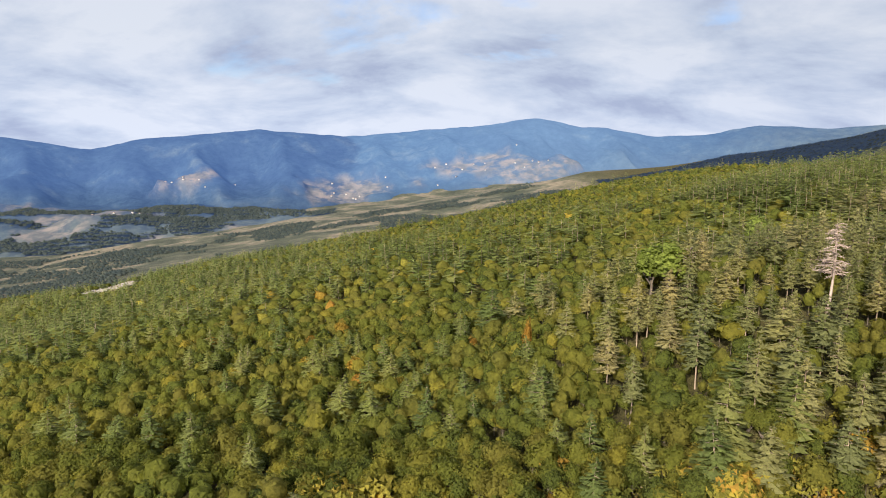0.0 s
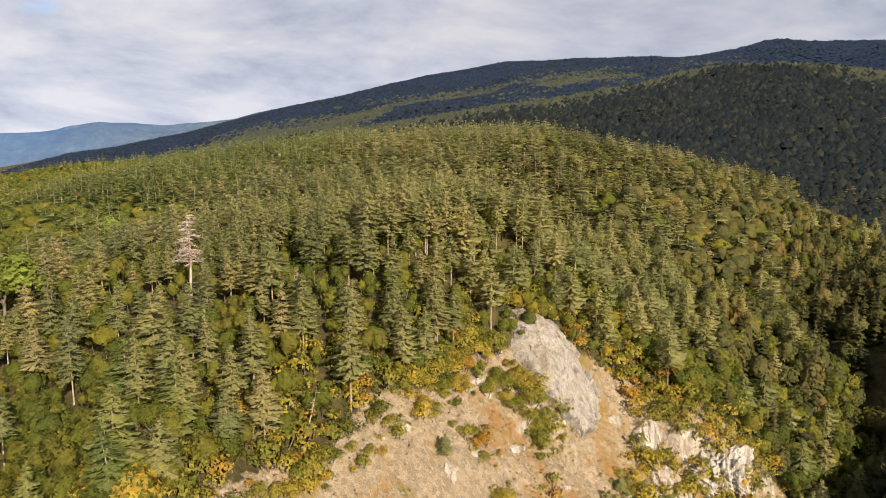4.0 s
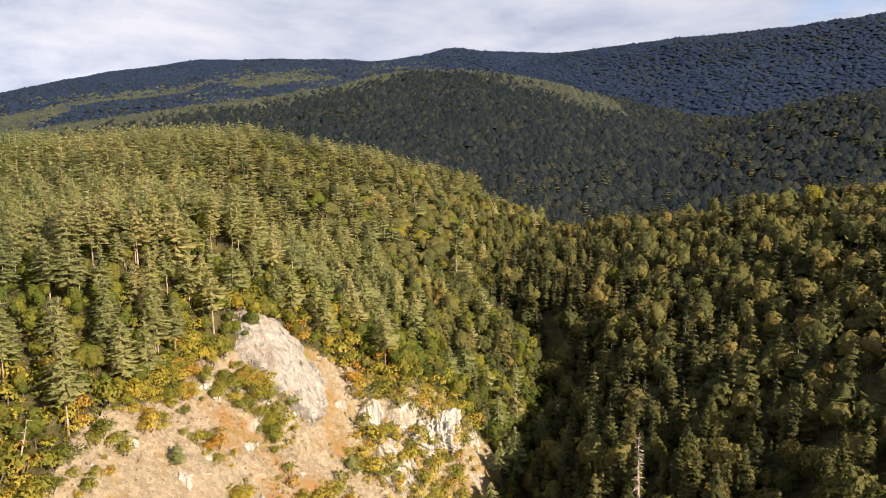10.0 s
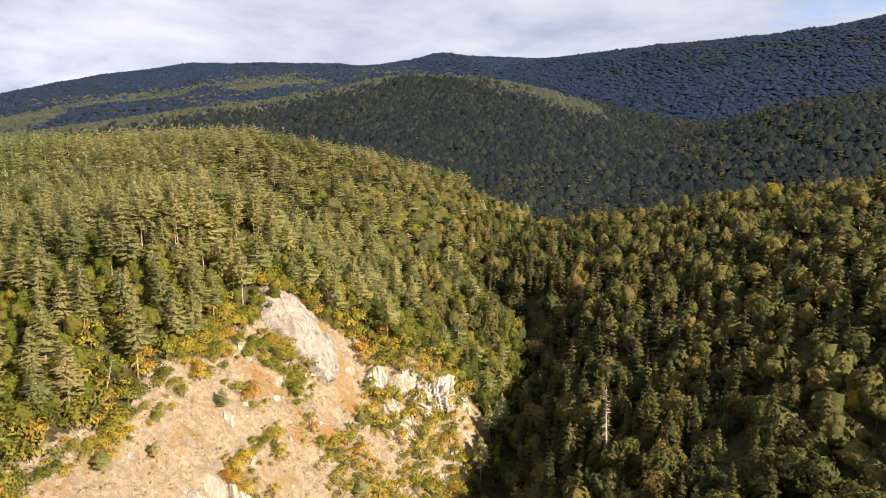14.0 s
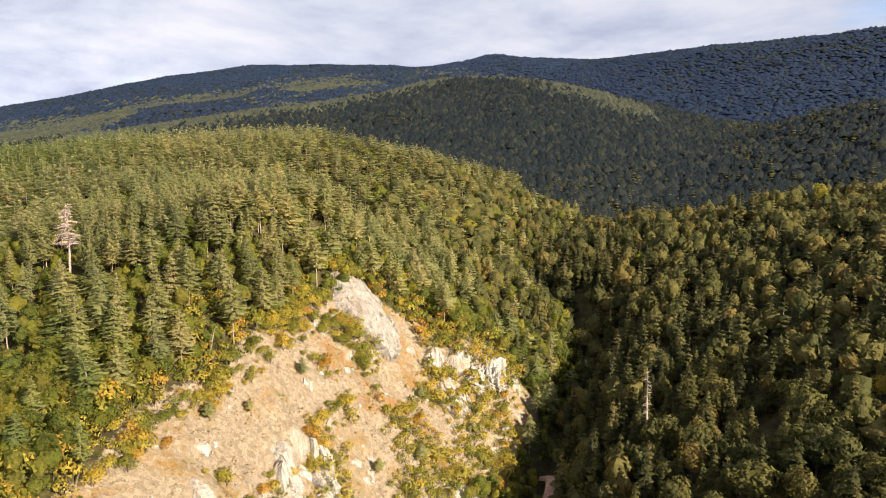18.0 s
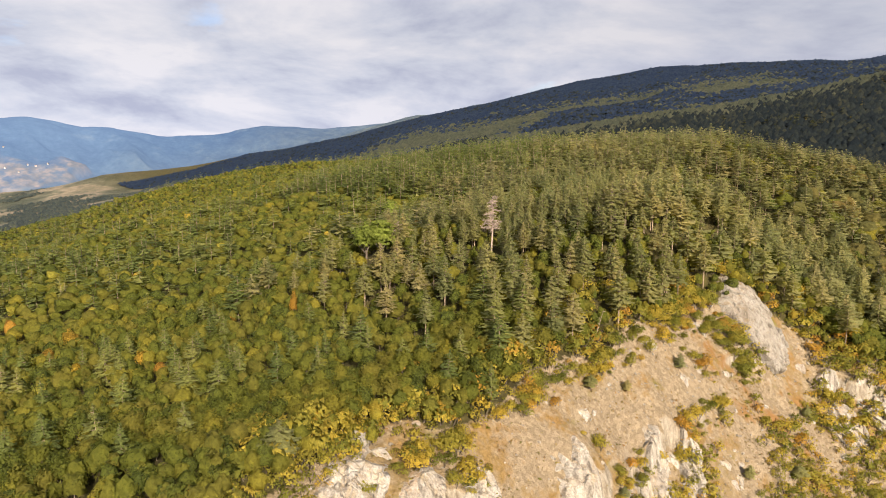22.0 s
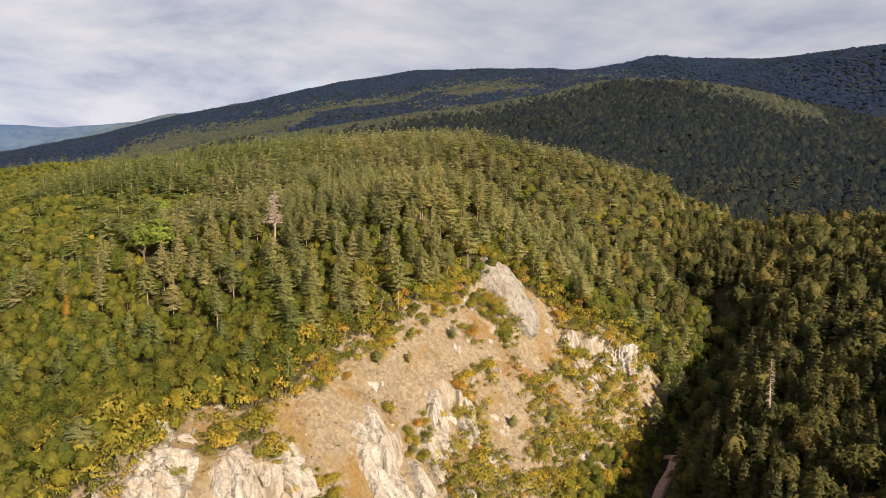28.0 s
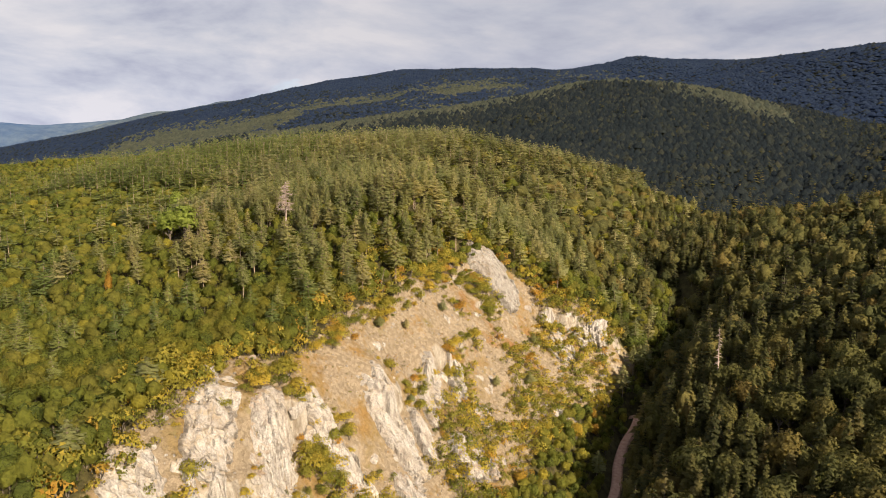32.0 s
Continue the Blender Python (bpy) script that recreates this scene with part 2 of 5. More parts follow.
def leaves(name, stops, single, glow_through=0.4, ragged=0.55, grain=1.2, gaps=0.0):
    """Foliage: the colour goes with the tree (stops), with a finer change from tuft to tuft and from spray to spray."""
    m, n = material(name)
    geo = n.add("NewGeometry")
    pos = geo.outputs["Position"]
    own = n.add("ObjectInfo").outputs["Random"] if single else n.add("Attribute", attribute_name="tint").outputs["Fac"]
    col = n.ramp(own, stops)
    tuft = geo.outputs["Random Per Island"]
    col = n.mix(ragged, col, n.ramp(tuft, [(0.0, (0.70, 0.70, 0.68)), (0.5, (0.96, 0.96, 0.93)), (1.0, (1.25, 1.23, 1.12))]), "MULTIPLY")
    patch = n.noise(pos, 0.02, 3.0)
    col = n.mix(0.35, col, n.ramp(patch, [(0.35, (0.7, 0.75, 0.75)), (0.65, (1.2, 1.1, 0.95))]), "MULTIPLY")
    spray = n.noise(pos, grain, 4.0, 0.7)
    col = n.mix(0.62, col, n.ramp(spray, [(0.33, (0.52, 0.54, 0.56)), (0.5, (1.0, 1.0, 1.0)), (0.68, (1.45, 1.42, 1.3))]), "MULTIPLY")
    nrm = n.add("Bump", {"Height": spray, "Strength": 0.55, "Distance": 1.0 / grain})
    d = n.add("BsdfPrincipled", {"Base Color": col, "Roughness": 0.75, "Specular IOR Level": 0.15, "Normal": nrm})
    t = n.add("BsdfTranslucent", {"Color": n.mix(1.0, col, (1.35, 1.35, 1.05), "MULTIPLY"), "Normal": nrm})
    leafy = n.add("MixShader", {0: glow_through, 1: d, 2: t})
    n.add("OutputMaterial", {0: n.add("MixShader", {0: gaps, 1: leafy, 2: n.add("BsdfTransparent")}) if gaps else leafy})
    return m


PINE = [(0.0, (0.222, 0.242, 0.113)), (0.35, (0.276, 0.286, 0.129)), (0.7, (0.331, 0.322, 0.149)), (1.0, (0.389, 0.349, 0.179))]
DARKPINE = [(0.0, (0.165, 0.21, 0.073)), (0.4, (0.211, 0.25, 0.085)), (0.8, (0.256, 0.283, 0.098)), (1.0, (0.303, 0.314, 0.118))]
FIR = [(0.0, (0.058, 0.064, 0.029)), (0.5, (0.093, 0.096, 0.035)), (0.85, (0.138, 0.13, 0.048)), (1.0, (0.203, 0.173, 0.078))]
OAK = [(0.0, (0.1, 0.125, 0.03)), (0.25, (0.14, 0.16, 0.031)), (0.5, (0.175, 0.185, 0.034)), (0.68, (0.185, 0.175, 0.04)), (0.88, (0.21, 0.208, 0.038)), (1.0, (0.275, 0.25, 0.042))]
BEECH = [(0.0, (0.088, 0.096, 0.037)), (0.5, (0.133, 0.131, 0.046)), (0.85, (0.169, 0.149, 0.051)), (1.0, (0.211, 0.162, 0.055))]
# sunlight on the crests, put into the leaf colour
CREST_SUN = [(0.0, (0.078, 0.094, 0.074)), (0.5, (0.101, 0.116, 0.085)), (1.0, (0.128, 0.134, 0.095))]
# cloud shade over the hills behind, put into the leaf colour
CLOUD_SHADE = [(0.0, (0.017, 0.026, 0.035)), (0.5, (0.025, 0.036, 0.043)), (0.85, (0.04, 0.05, 0.048)), (1.0, (0.064, 0.068, 0.05))]
FALL = [(0.0, (0.267, 0.27, 0.05)), (0.4, (0.35, 0.306, 0.055)), (0.8, (0.396, 0.291, 0.05)), (1.0, (0.368, 0.219, 0.045))]
SCRUB = [(0.0, (0.135, 0.15, 0.03)), (0.22, (0.215, 0.215, 0.042)), (0.5, (0.32, 0.285, 0.055)), (0.85, (0.42, 0.335, 0.06)), (1.0, (0.42, 0.24, 0.05))]
STRAW = [(0.0, (0.120, 0.115, 0.040)), (0.4, (0.200, 0.160, 0.070)), (0.8, (0.250, 0.170, 0.070)), (1.0, (0.230, 0.120, 0.045))]
LIME = [(0.0, (0.198, 0.252, 0.054)), (1.0, (0.257, 0.311, 0.078))]
# conifers of the far ridges, blue haze mixed into their colour
HAZE_GREEN = [(0.0, (0.023, 0.042, 0.096)), (0.5, (0.029, 0.05, 0.106)), (1.0, (0.038, 0.06, 0.111))]
# trees across the valley, paled and blued to carry the haze
HAZE_WOOD = [(0.0, (0.060, 0.082, 0.092)), (0.5, (0.078, 0.100, 0.104)), (1.0, (0.104, 0.122, 0.112))]
PALETTE = {"valley": HAZE_WOOD, "pine": PINE, "fir": FIR, "oak": OAK, "beech": BEECH, "gloom": CLOUD_SHADE, "crest": CREST_SUN, "darkpine": DARKPINE, "straw": STRAW, "fall": FALL, "scrub": SCRUB, "lime": LIME, "fargreen": HAZE_GREEN}
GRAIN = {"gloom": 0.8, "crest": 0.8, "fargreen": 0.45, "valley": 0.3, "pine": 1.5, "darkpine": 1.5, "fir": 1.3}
LEAF = {k: leaves(k + "_leaves", v, True, 0.52, 0.6, GRAIN.get(k, 1.1), 0.24 if k in ("pine", "darkpine", "oak") else 0.0) for k, v in PALETTE.items()}
MASS = {k: leaves(k + "_canopy", v, False, 0.52, 0.2 if k in ("gloom", "crest", "fargreen", "valley") else 0.5, GRAIN.get(k, 1.1), 0.24 if k in ("pine", "darkpine", "oak") else 0.0) for k, v in PALETTE.items()}


def bark_material(name, a, b):
    m, n = material(name)
    co = n.add("NewGeometry").outputs["Position"]
    st = n.add("Mapping", {"Vector": co, "Scale": (1.0, 1.0, 0.25)})
    k = n.noise(st, 3.0, 5.0)
    surface(n, n.ramp(k, [(0.3, a), (0.7, b)]), 0.9, k, 0.6, 0.05)
    return m


BARK = bark_material("pine_bark", (0.16, 0.115, 0.085), (0.40, 0.32, 0.25))
BARK_DARK = bark_material("dark_bark", (0.06, 0.05, 0.04), (0.17, 0.14, 0.11))
DEADWOOD = bark_material("grey_dead_wood", (0.24, 0.18, 0.15), (0.46, 0.38, 0.33))


def rock_material(name, warm, pale=1.0):
    """Pale limestone: white faces, grey weathered streaks, ochre stains, dark cracks."""
    m, n = material(name)
    geo = n.add("NewGeometry")
    pos = geo.outputs["Position"]
    big = n.noise(pos, 0.10, 4.0)
    streak = n.noise(n.add("Mapping", {"Vector": pos, "Scale": (1.0, 1.0, 0.18)}), 0.55, 5.0, 0.6)
    fine = n.noise(pos, 2.2, 6.0, 0.65)
    seam = n.math("ABSOLUTE", n.math("SUBTRACT", n.noise(n.add("Mapping", {"Vector": pos, "Scale": (1.0, 1.0, 0.22)}), 0.26, 3.0, 0.5), 0.5))
    col = n.ramp(big, [(0.28, (0.240, 0.210, 0.178)), (0.42, (0.335, 0.318, 0.298)), (0.64, (0.400, 0.396, 0.388))])
    col = n.mix(0.75, col, n.ramp(streak, [(0.34, (0.42, 0.39, 0.36)), (0.47, (0.92, 0.89, 0.85)), (0.68, (1.12, 1.1, 1.06))]), "MULTIPLY")
    col = n.mix(0.7, col, n.ramp(fine, [(0.34, (0.52, 0.49, 0.46)), (0.6, (1.10, 1.08, 1.05))]), "MULTIPLY")
    col = n.mix(n.ramp(seam, [(0.0, (0.55, 0.55, 0.55)), (0.022, (0, 0, 0))]), col, (0.16, 0.13, 0.10))
    flat_ = n.math("MULTIPLY", n.ramp(n.add("SeparateXYZ", {0: geo.outputs["Normal"]}).outputs[2], [(0.55, (0, 0, 0)), (0.85, (1, 1, 1))]), n.ramp(n.noise(pos, 0.35, 5.0), [(0.42, (0, 0, 0)), (0.6, (1, 1, 1))]))
    col = n.mix(n.math("MULTIPLY", flat_, 0.55), col, warm)
    col = n.mix(1.0, col, (pale, pale, pale), "MULTIPLY")
    h = n.math("ADD", n.math("MULTIPLY", fine, 0.5), n.math("ADD", streak, n.math("MINIMUM", n.math("MULTIPLY", seam, 6.0), 0.4)))
    surface(n, col, 0.92, h, 0.9, 0.7)
    return m


ROCK = rock_material("limestone", (0.36, 0.28, 0.17), 1.04)
ROCK_GREY = rock_material("lichen_grey_limestone", (0.30, 0.22, 0.12), 0.78)
ROCK_BROWN = rock_material("weathered_limestone", (0.30, 0.20, 0.11))

# open slope, forest floor and far fields on one sheet
GROUND, n = material("hill_ground")
geo = n.add("NewGeometry")
pos = geo.outputs["Position"]
nz = n.add("SeparateXYZ", {0: geo.outputs["Normal"]}).outputs[2]
floor_ = n.ramp(n.noise(pos, 0.3, 5.0), [(0.35, (0.035, 0.030, 0.012)), (0.65, (0.085, 0.075, 0.026))])
grass = n.ramp(n.noise(pos, 0.055, 4.0), [(0.36, (0.215, 0.165, 0.090)), (0.5, (0.225, 0.160, 0.074)), (0.64, (0.232, 0.146, 0.056))])
grass = n.mix(0.7, grass, n.ramp(n.noise(pos, 0.9, 6.0, 0.7), [(0.32, (0.55, 0.52, 0.42)), (0.62, (1.25, 1.2, 1.1))]), "MULTIPLY")
rust = n.math("MULTIPLY", n.ramp(n.math("DIVIDE", n.add("VectorMath", {0: pos, 1: (-46.0, 236.0, 108.0)}, operation="DISTANCE").outputs["Value"], 60.0), [(0.35, (1, 1, 1)), (0.8, (0, 0, 0))]), n.ramp(n.noise(pos, 0.16, 5.0, 0.65), [(0.40, (0, 0, 0)), (0.58, (0.85, 0.85, 0.85))]))
grass = n.mix(rust, grass, (0.245, 0.130, 0.050))
green = n.ramp(n.noise(pos, 0.12, 4.0), [(0.55, (0, 0, 0)), (0.68, (0.75, 0.75, 0.75))])
grass = n.mix(green, grass, (0.16, 0.16, 0.045))
stones = n.add("TexVoronoi", {"Vector": pos, "Scale": 0.9})
scree = n.mix(0.5, n.ramp(stones.outputs["Color"], [(0.2, (0.158, 0.122, 0.082)), (0.8, (0.355, 0.288, 0.200))]), n.ramp(n.noise(pos, 2.5, 5.0), [(0.3, (0.148, 0.114, 0.075)), (0.7, (0.362, 0.292, 0.204))]))
where = n.math("ADD", n.noise(pos, 0.05, 4.0), n.math("MULTIPLY", n.noise(pos, 0.5, 4.0), 0.35))
open_ = n.mix(n.ramp(where, [(0.55, (0, 0, 0)), (0.68, (1, 1, 1))]), grass, scree)
steep_ = n.math("ADD", nz, n.math("MULTIPLY", n.noise(pos, 0.25, 5.0), 0.3))
stone_col = n.mix(0.6, n.ramp(n.noise(n.add("Mapping", {"Vector": pos, "Scale": (1.0, 1.0, 0.2)}), 0.6, 5.0), [(0.35, (0.218, 0.185, 0.146)), (0.6, (0.411, 0.378, 0.332))]), n.ramp(n.noise(pos, 2.0, 6.0, 0.7), [(0.3, (0.5, 0.47, 0.42)), (0.65, (1.1, 1.08, 1.02))]), "MULTIPLY")
open_ = n.mix(n.ramp(steep_, [(0.62, (1, 1, 1)), (0.72, (0, 0, 0))]), open_, stone_col)
fields = n.ramp(n.noise(pos, 0.006, 3.0), [(0.40, (0.075, 0.085, 0.062)), (0.50, (0.140, 0.138, 0.100)), (0.57, (0.250, 0.212, 0.160)), (0.66, (0.165, 0.150, 0.108))])
fields = n.mix(0.5, fields, n.ramp(n.noise(pos, 0.05, 4.0), [(0.4, (0.35, 0.4, 0.4)), (0.6, (1.1, 1.05, 1.0))]), "MULTIPLY")
col = n.mix(n.add("Attribute", attribute_name="field").outputs["Fac"], floor_, fields)
edge = n.math("ADD", n.add("Attribute", attribute_name="bare").outputs["Fac"], n.math("MULTIPLY", n.math("SUBTRACT", n.noise(pos, 0.6, 5.0, 0.7), 0.5), 1.1))
col = n.mix(n.ramp(edge, [(0.40, (0, 0, 0)), (0.58, (1, 1, 1))]), col, open_)
h = n.math("ADD", n.noise(pos, 0.8, 6.0, 0.7), n.math("MULTIPLY", n.noise(pos, 3.0, 4.0), 0.4))
surface(n, col, 0.95, h, 1.0, 0.9)

DIRT, n = material("packed_earth")
pos = n.add("NewGeometry").outputs["Position"]
k = n.noise(pos, 0.7, 5.0)
surface(n, n.ramp(k, [(0.3, (0.26, 0.15, 0.10)), (0.7, (0.42, 0.27, 0.20))]), 0.95, k, 0.5, 0.1)

# far ranges: haze blue with distance, put in as base colour and emission
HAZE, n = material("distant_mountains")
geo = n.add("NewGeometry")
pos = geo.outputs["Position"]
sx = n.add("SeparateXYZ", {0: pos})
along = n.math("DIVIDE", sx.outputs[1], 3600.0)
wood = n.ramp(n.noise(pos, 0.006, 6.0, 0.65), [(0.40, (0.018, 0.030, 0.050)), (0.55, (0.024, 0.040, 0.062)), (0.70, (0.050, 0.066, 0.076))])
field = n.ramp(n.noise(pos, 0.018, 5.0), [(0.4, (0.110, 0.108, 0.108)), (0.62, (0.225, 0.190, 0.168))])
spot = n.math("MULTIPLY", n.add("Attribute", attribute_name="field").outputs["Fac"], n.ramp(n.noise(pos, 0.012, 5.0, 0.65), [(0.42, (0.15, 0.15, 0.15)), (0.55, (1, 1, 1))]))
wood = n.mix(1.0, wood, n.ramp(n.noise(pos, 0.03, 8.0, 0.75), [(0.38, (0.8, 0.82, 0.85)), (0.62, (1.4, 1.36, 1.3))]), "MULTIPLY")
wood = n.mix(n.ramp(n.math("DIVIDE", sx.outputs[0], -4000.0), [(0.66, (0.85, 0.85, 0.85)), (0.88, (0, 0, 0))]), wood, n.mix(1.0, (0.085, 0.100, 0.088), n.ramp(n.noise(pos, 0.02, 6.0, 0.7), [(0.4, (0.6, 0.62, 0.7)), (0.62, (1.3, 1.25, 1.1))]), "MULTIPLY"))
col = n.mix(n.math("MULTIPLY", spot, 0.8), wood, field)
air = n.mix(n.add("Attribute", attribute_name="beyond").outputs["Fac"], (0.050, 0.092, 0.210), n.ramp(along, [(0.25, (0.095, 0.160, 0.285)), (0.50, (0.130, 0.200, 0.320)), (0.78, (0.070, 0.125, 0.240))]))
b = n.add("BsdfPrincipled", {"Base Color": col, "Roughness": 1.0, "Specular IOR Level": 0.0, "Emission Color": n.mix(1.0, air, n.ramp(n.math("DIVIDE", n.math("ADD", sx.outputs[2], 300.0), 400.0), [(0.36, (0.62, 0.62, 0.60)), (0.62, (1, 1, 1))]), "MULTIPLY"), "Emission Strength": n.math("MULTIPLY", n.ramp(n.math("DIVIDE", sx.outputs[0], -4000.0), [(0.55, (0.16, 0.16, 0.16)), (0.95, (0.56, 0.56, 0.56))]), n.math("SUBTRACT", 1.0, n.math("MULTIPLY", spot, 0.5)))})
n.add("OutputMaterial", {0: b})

# ---- plants: shapes as arrays ----
def tri_at(c, nrm, size, rng, stretch=1.0, soft=None):
    """Triangles of about that size at points c, facing nrm, turned at random about it; soft is the way the foliage as a whole faces there.
    Six columns: place and normal."""
    soft = nrm if soft is None else np.broadcast_to(soft, nrm.shape)
    soft = soft / (np.linalg.norm(soft, axis=1, keepdims=True) + 1e-9)
    nrm = nrm / np.linalg.norm(nrm, axis=1, keepdims=True)
    ref = rng.normal(size=c.shape)
    u = np.cross(nrm, ref)
    u /= np.linalg.norm(u, axis=1, keepdims=True) + 1e-9
    v = np.cross(nrm, u) * stretch
    s = np.asarray(size)[:, None] if np.ndim(size) else size
    k = rng.uniform(0.75, 1.25, (len(c), 3, 1))
    p = np.stack([c + s * k[:, 0] * u, c + s * k[:, 1] * (-0.5 * u + 0.87 * v), c + s * k[:, 2] * (-0.5 * u - 0.87 * v)], 1)
    return np.concatenate([p.reshape(-1, 3), np.repeat(soft, 3, axis=0)], 1)


def soup(p):
    return p[:, :3], np.arange(len(p)).reshape(-1, 3), p[:, 3:]


def join(parts):
    vs, fs, o = [], [], 0
    for v, f in parts:
        vs.append(v)
        fs.append(f + o)
        o += len(v)
    return np.concatenate(vs), np.concatenate(fs)


def tube(pts, radii, sides):
    """A tapered tube along points."""
    pts = np.asarray(pts, float)
    a = np.linspace(0, 2 * np.pi, sides, endpoint=False)
    rings = []
    for i, (p, r) in enumerate(zip(pts, radii)):
        t = pts[min(i + 1, len(pts) - 1)] - pts[max(i - 1, 0)]
        t /= np.linalg.norm(t) + 1e-9
        u = np.cross(t, (0.31, 0.95, 0.05))
        u /= np.linalg.norm(u) + 1e-9
        w_ = np.cross(t, u)
        rings.append(p + r * (np.cos(a)[:, None] * u + np.sin(a)[:, None] * w_))
    v = np.concatenate(rings)
    f = []
    for i in range(len(pts) - 1):
        for j in range(sides):
            k = (j + 1) % sides
            q = (i * sides + j, i * sides + k, (i + 1) * sides + k, (i + 1) * sides + j)
            f += [(q[0], q[1], q[2]), (q[0], q[2], q[3])]
    return v, np.array(f)


def boughs(rng, root, r, k, width, sag, split, tufts, tuft_size, loose=0.01):
    """One whorl of boughs round the bole: flat ragged sprays, pointed at the tip, with loose tufts on them."""
    a = rng.uniform(0, 2 * np.pi) + np.arange(k) * 2 * np.pi / k + rng.normal(0, 0.28, k)
    out = np.stack([np.cos(a), np.sin(a), 0 * a], 1)
    side = np.stack([-np.sin(a), np.cos(a), 0 * a], 1)
    ln = (r * rng.uniform(0.6, 1.25, k))[:, None]
    up_ = np.array([0.0, 0.0, 1.0])
    p0 = np.broadcast_to(root, out.shape) + up_ * rng.normal(0, loose, (k, 1))
    mid = p0 + out * ln * rng.uniform(0.5, 0.7, (k, 1)) + up_ * (0.10 - 0.5 * sag) * ln
    lf = mid + side * ln * width * rng.uniform(0.7, 1.2, (k, 1)) - up_ * ln * rng.uniform(0.04, 0.22, (k, 1))
    rt = mid - side * ln * width * rng.uniform(0.7, 1.2, (k, 1)) - up_ * ln * rng.uniform(0.04, 0.22, (k, 1))
    tip = p0 + out * ln - up_ * sag * ln * rng.uniform(0.6, 1.4, (k, 1))
    face = out * 0.65 + up_ * 0.8
    tri = lambda *q: np.stack([np.concatenate([p_, (face + s_ * side + rng.normal(0, 0.12, p_.shape)) / 1.05], 1) for p_, s_ in q], 1).reshape(-1, 6)
    if split == "fan":
        got = [tri((p0, 0), (tip - side * ln * width * rng.uniform(0.5, 1.1, (k, 1)), -0.4), (tip + side * ln * width * rng.uniform(0.5, 1.1, (k, 1)) + up_ * ln * rng.normal(0, 0.12, (k, 1)), 0.4))]
    elif split == "spray":
        got = []
        for f0, f1, tw in ((0.0, 0.72, 0.5), (0.1, 0.85, -0.5), (0.3, 1.0, 0.0)):
            b_, e_ = p0 + (tip - p0) * f0, p0 + (tip - p0) * f1 + side * ln * tw * width + up_ * ln * rng.normal(0, 0.06, (k, 1))
            got.append(tri((b_, tw), (e_ - side * ln * width * 0.42, tw), (e_ + side * ln * width * 0.42, tw)))
    else:
        got = [tri((p0, 0), (tip, 0), (lf, 0.5)), tri((p0, 0), (rt, -0.5), (tip, 0))]
    if tufts:
        w_ = np.repeat(np.arange(k), tufts)
        f = rng.uniform(0.35, 1.0, (len(w_), 1))
        c = p0[w_] + (tip - p0)[w_] * f + side[w_] * ln[w_] * rng.uniform(-1, 1, (len(w_), 1)) * width * (1.25 - f) + up_ * rng.normal(0.02, 0.05, (len(w_), 1)) * ln[w_]
        got.append(tri_at(c, face[w_] + rng.normal(0, 0.4, c.shape), tuft_size * rng.uniform(0.7, 1.3, len(c)), rng, 1.0, face[w_] + rng.normal(0, 0.3, c.shape)))
    return np.concatenate(got)


def pine_shape(rng, lod, low=(0.26, 0.46), full=1.0):
    """A black pine one unit high: bare bole, flat layered boughs, uneven rounded top. Returns wood and needles."""
    bend = rng.normal(0, 0.02, 2)
    bole = lambda z: np.array([bend[0] * np.sin(3 * z), bend[1] * np.sin(2.5 * z + 1), z])
    base = rng.uniform(*low)
    wide = full * rng.uniform(0.19, 0.25)
    blunt = rng.uniform(1.3, 2.4)
    layers = {0: 22, 1: 18, 2: 13}[lod]
    needles, wood = [], []
    for i in range(layers):
        u = np.clip((i + rng.uniform(-0.3, 0.3)) / (layers - 1), 0, 1)
        z = base + (0.97 - base) * u
        r = wide * (0.72 + 0.28 * min(1.0, u / 0.25)) * (1.0 - u**blunt) * rng.uniform(0.7, 1.2) + 0.035
        k = {0: 6, 1: 8, 2: 6}[lod]
        needles.append(boughs(rng, bole(z), r, k, {0: 0.34, 1: 0.21, 2: 0.29}[lod], rng.uniform(-0.10, 0.18), "spray" if lod == 0 else "fan", {0: 6, 1: 1, 2: 0}[lod], {0: 0.017, 1: 0.026, 2: 0.045}[lod], 0.02))
        if lod == 0:
            for a in rng.uniform(0, 6.28, 1):
                wood.append(tube([bole(z - 0.01), bole(z) + np.array([np.cos(a), np.sin(a), 0.02]) * r * 0.7], [0.006, 0.002], 3))
    top = bole(0.97) + rng.normal(0, 0.012, (3, 3))
    needles.append(tri_at(top, rng.normal(0, 0.5, (3, 3)) + (0, 0, 0.8), 0.03 if lod == 0 else 0.045, rng))
    zs = np.linspace(0, 0.97, 6 if lod == 0 else 2)
    wood.insert(0, tube([bole(z) for z in zs], 0.0125 * (1.08 - zs), 6 if lod == 0 else 3))
    return join(wood), soup(np.concatenate(needles))


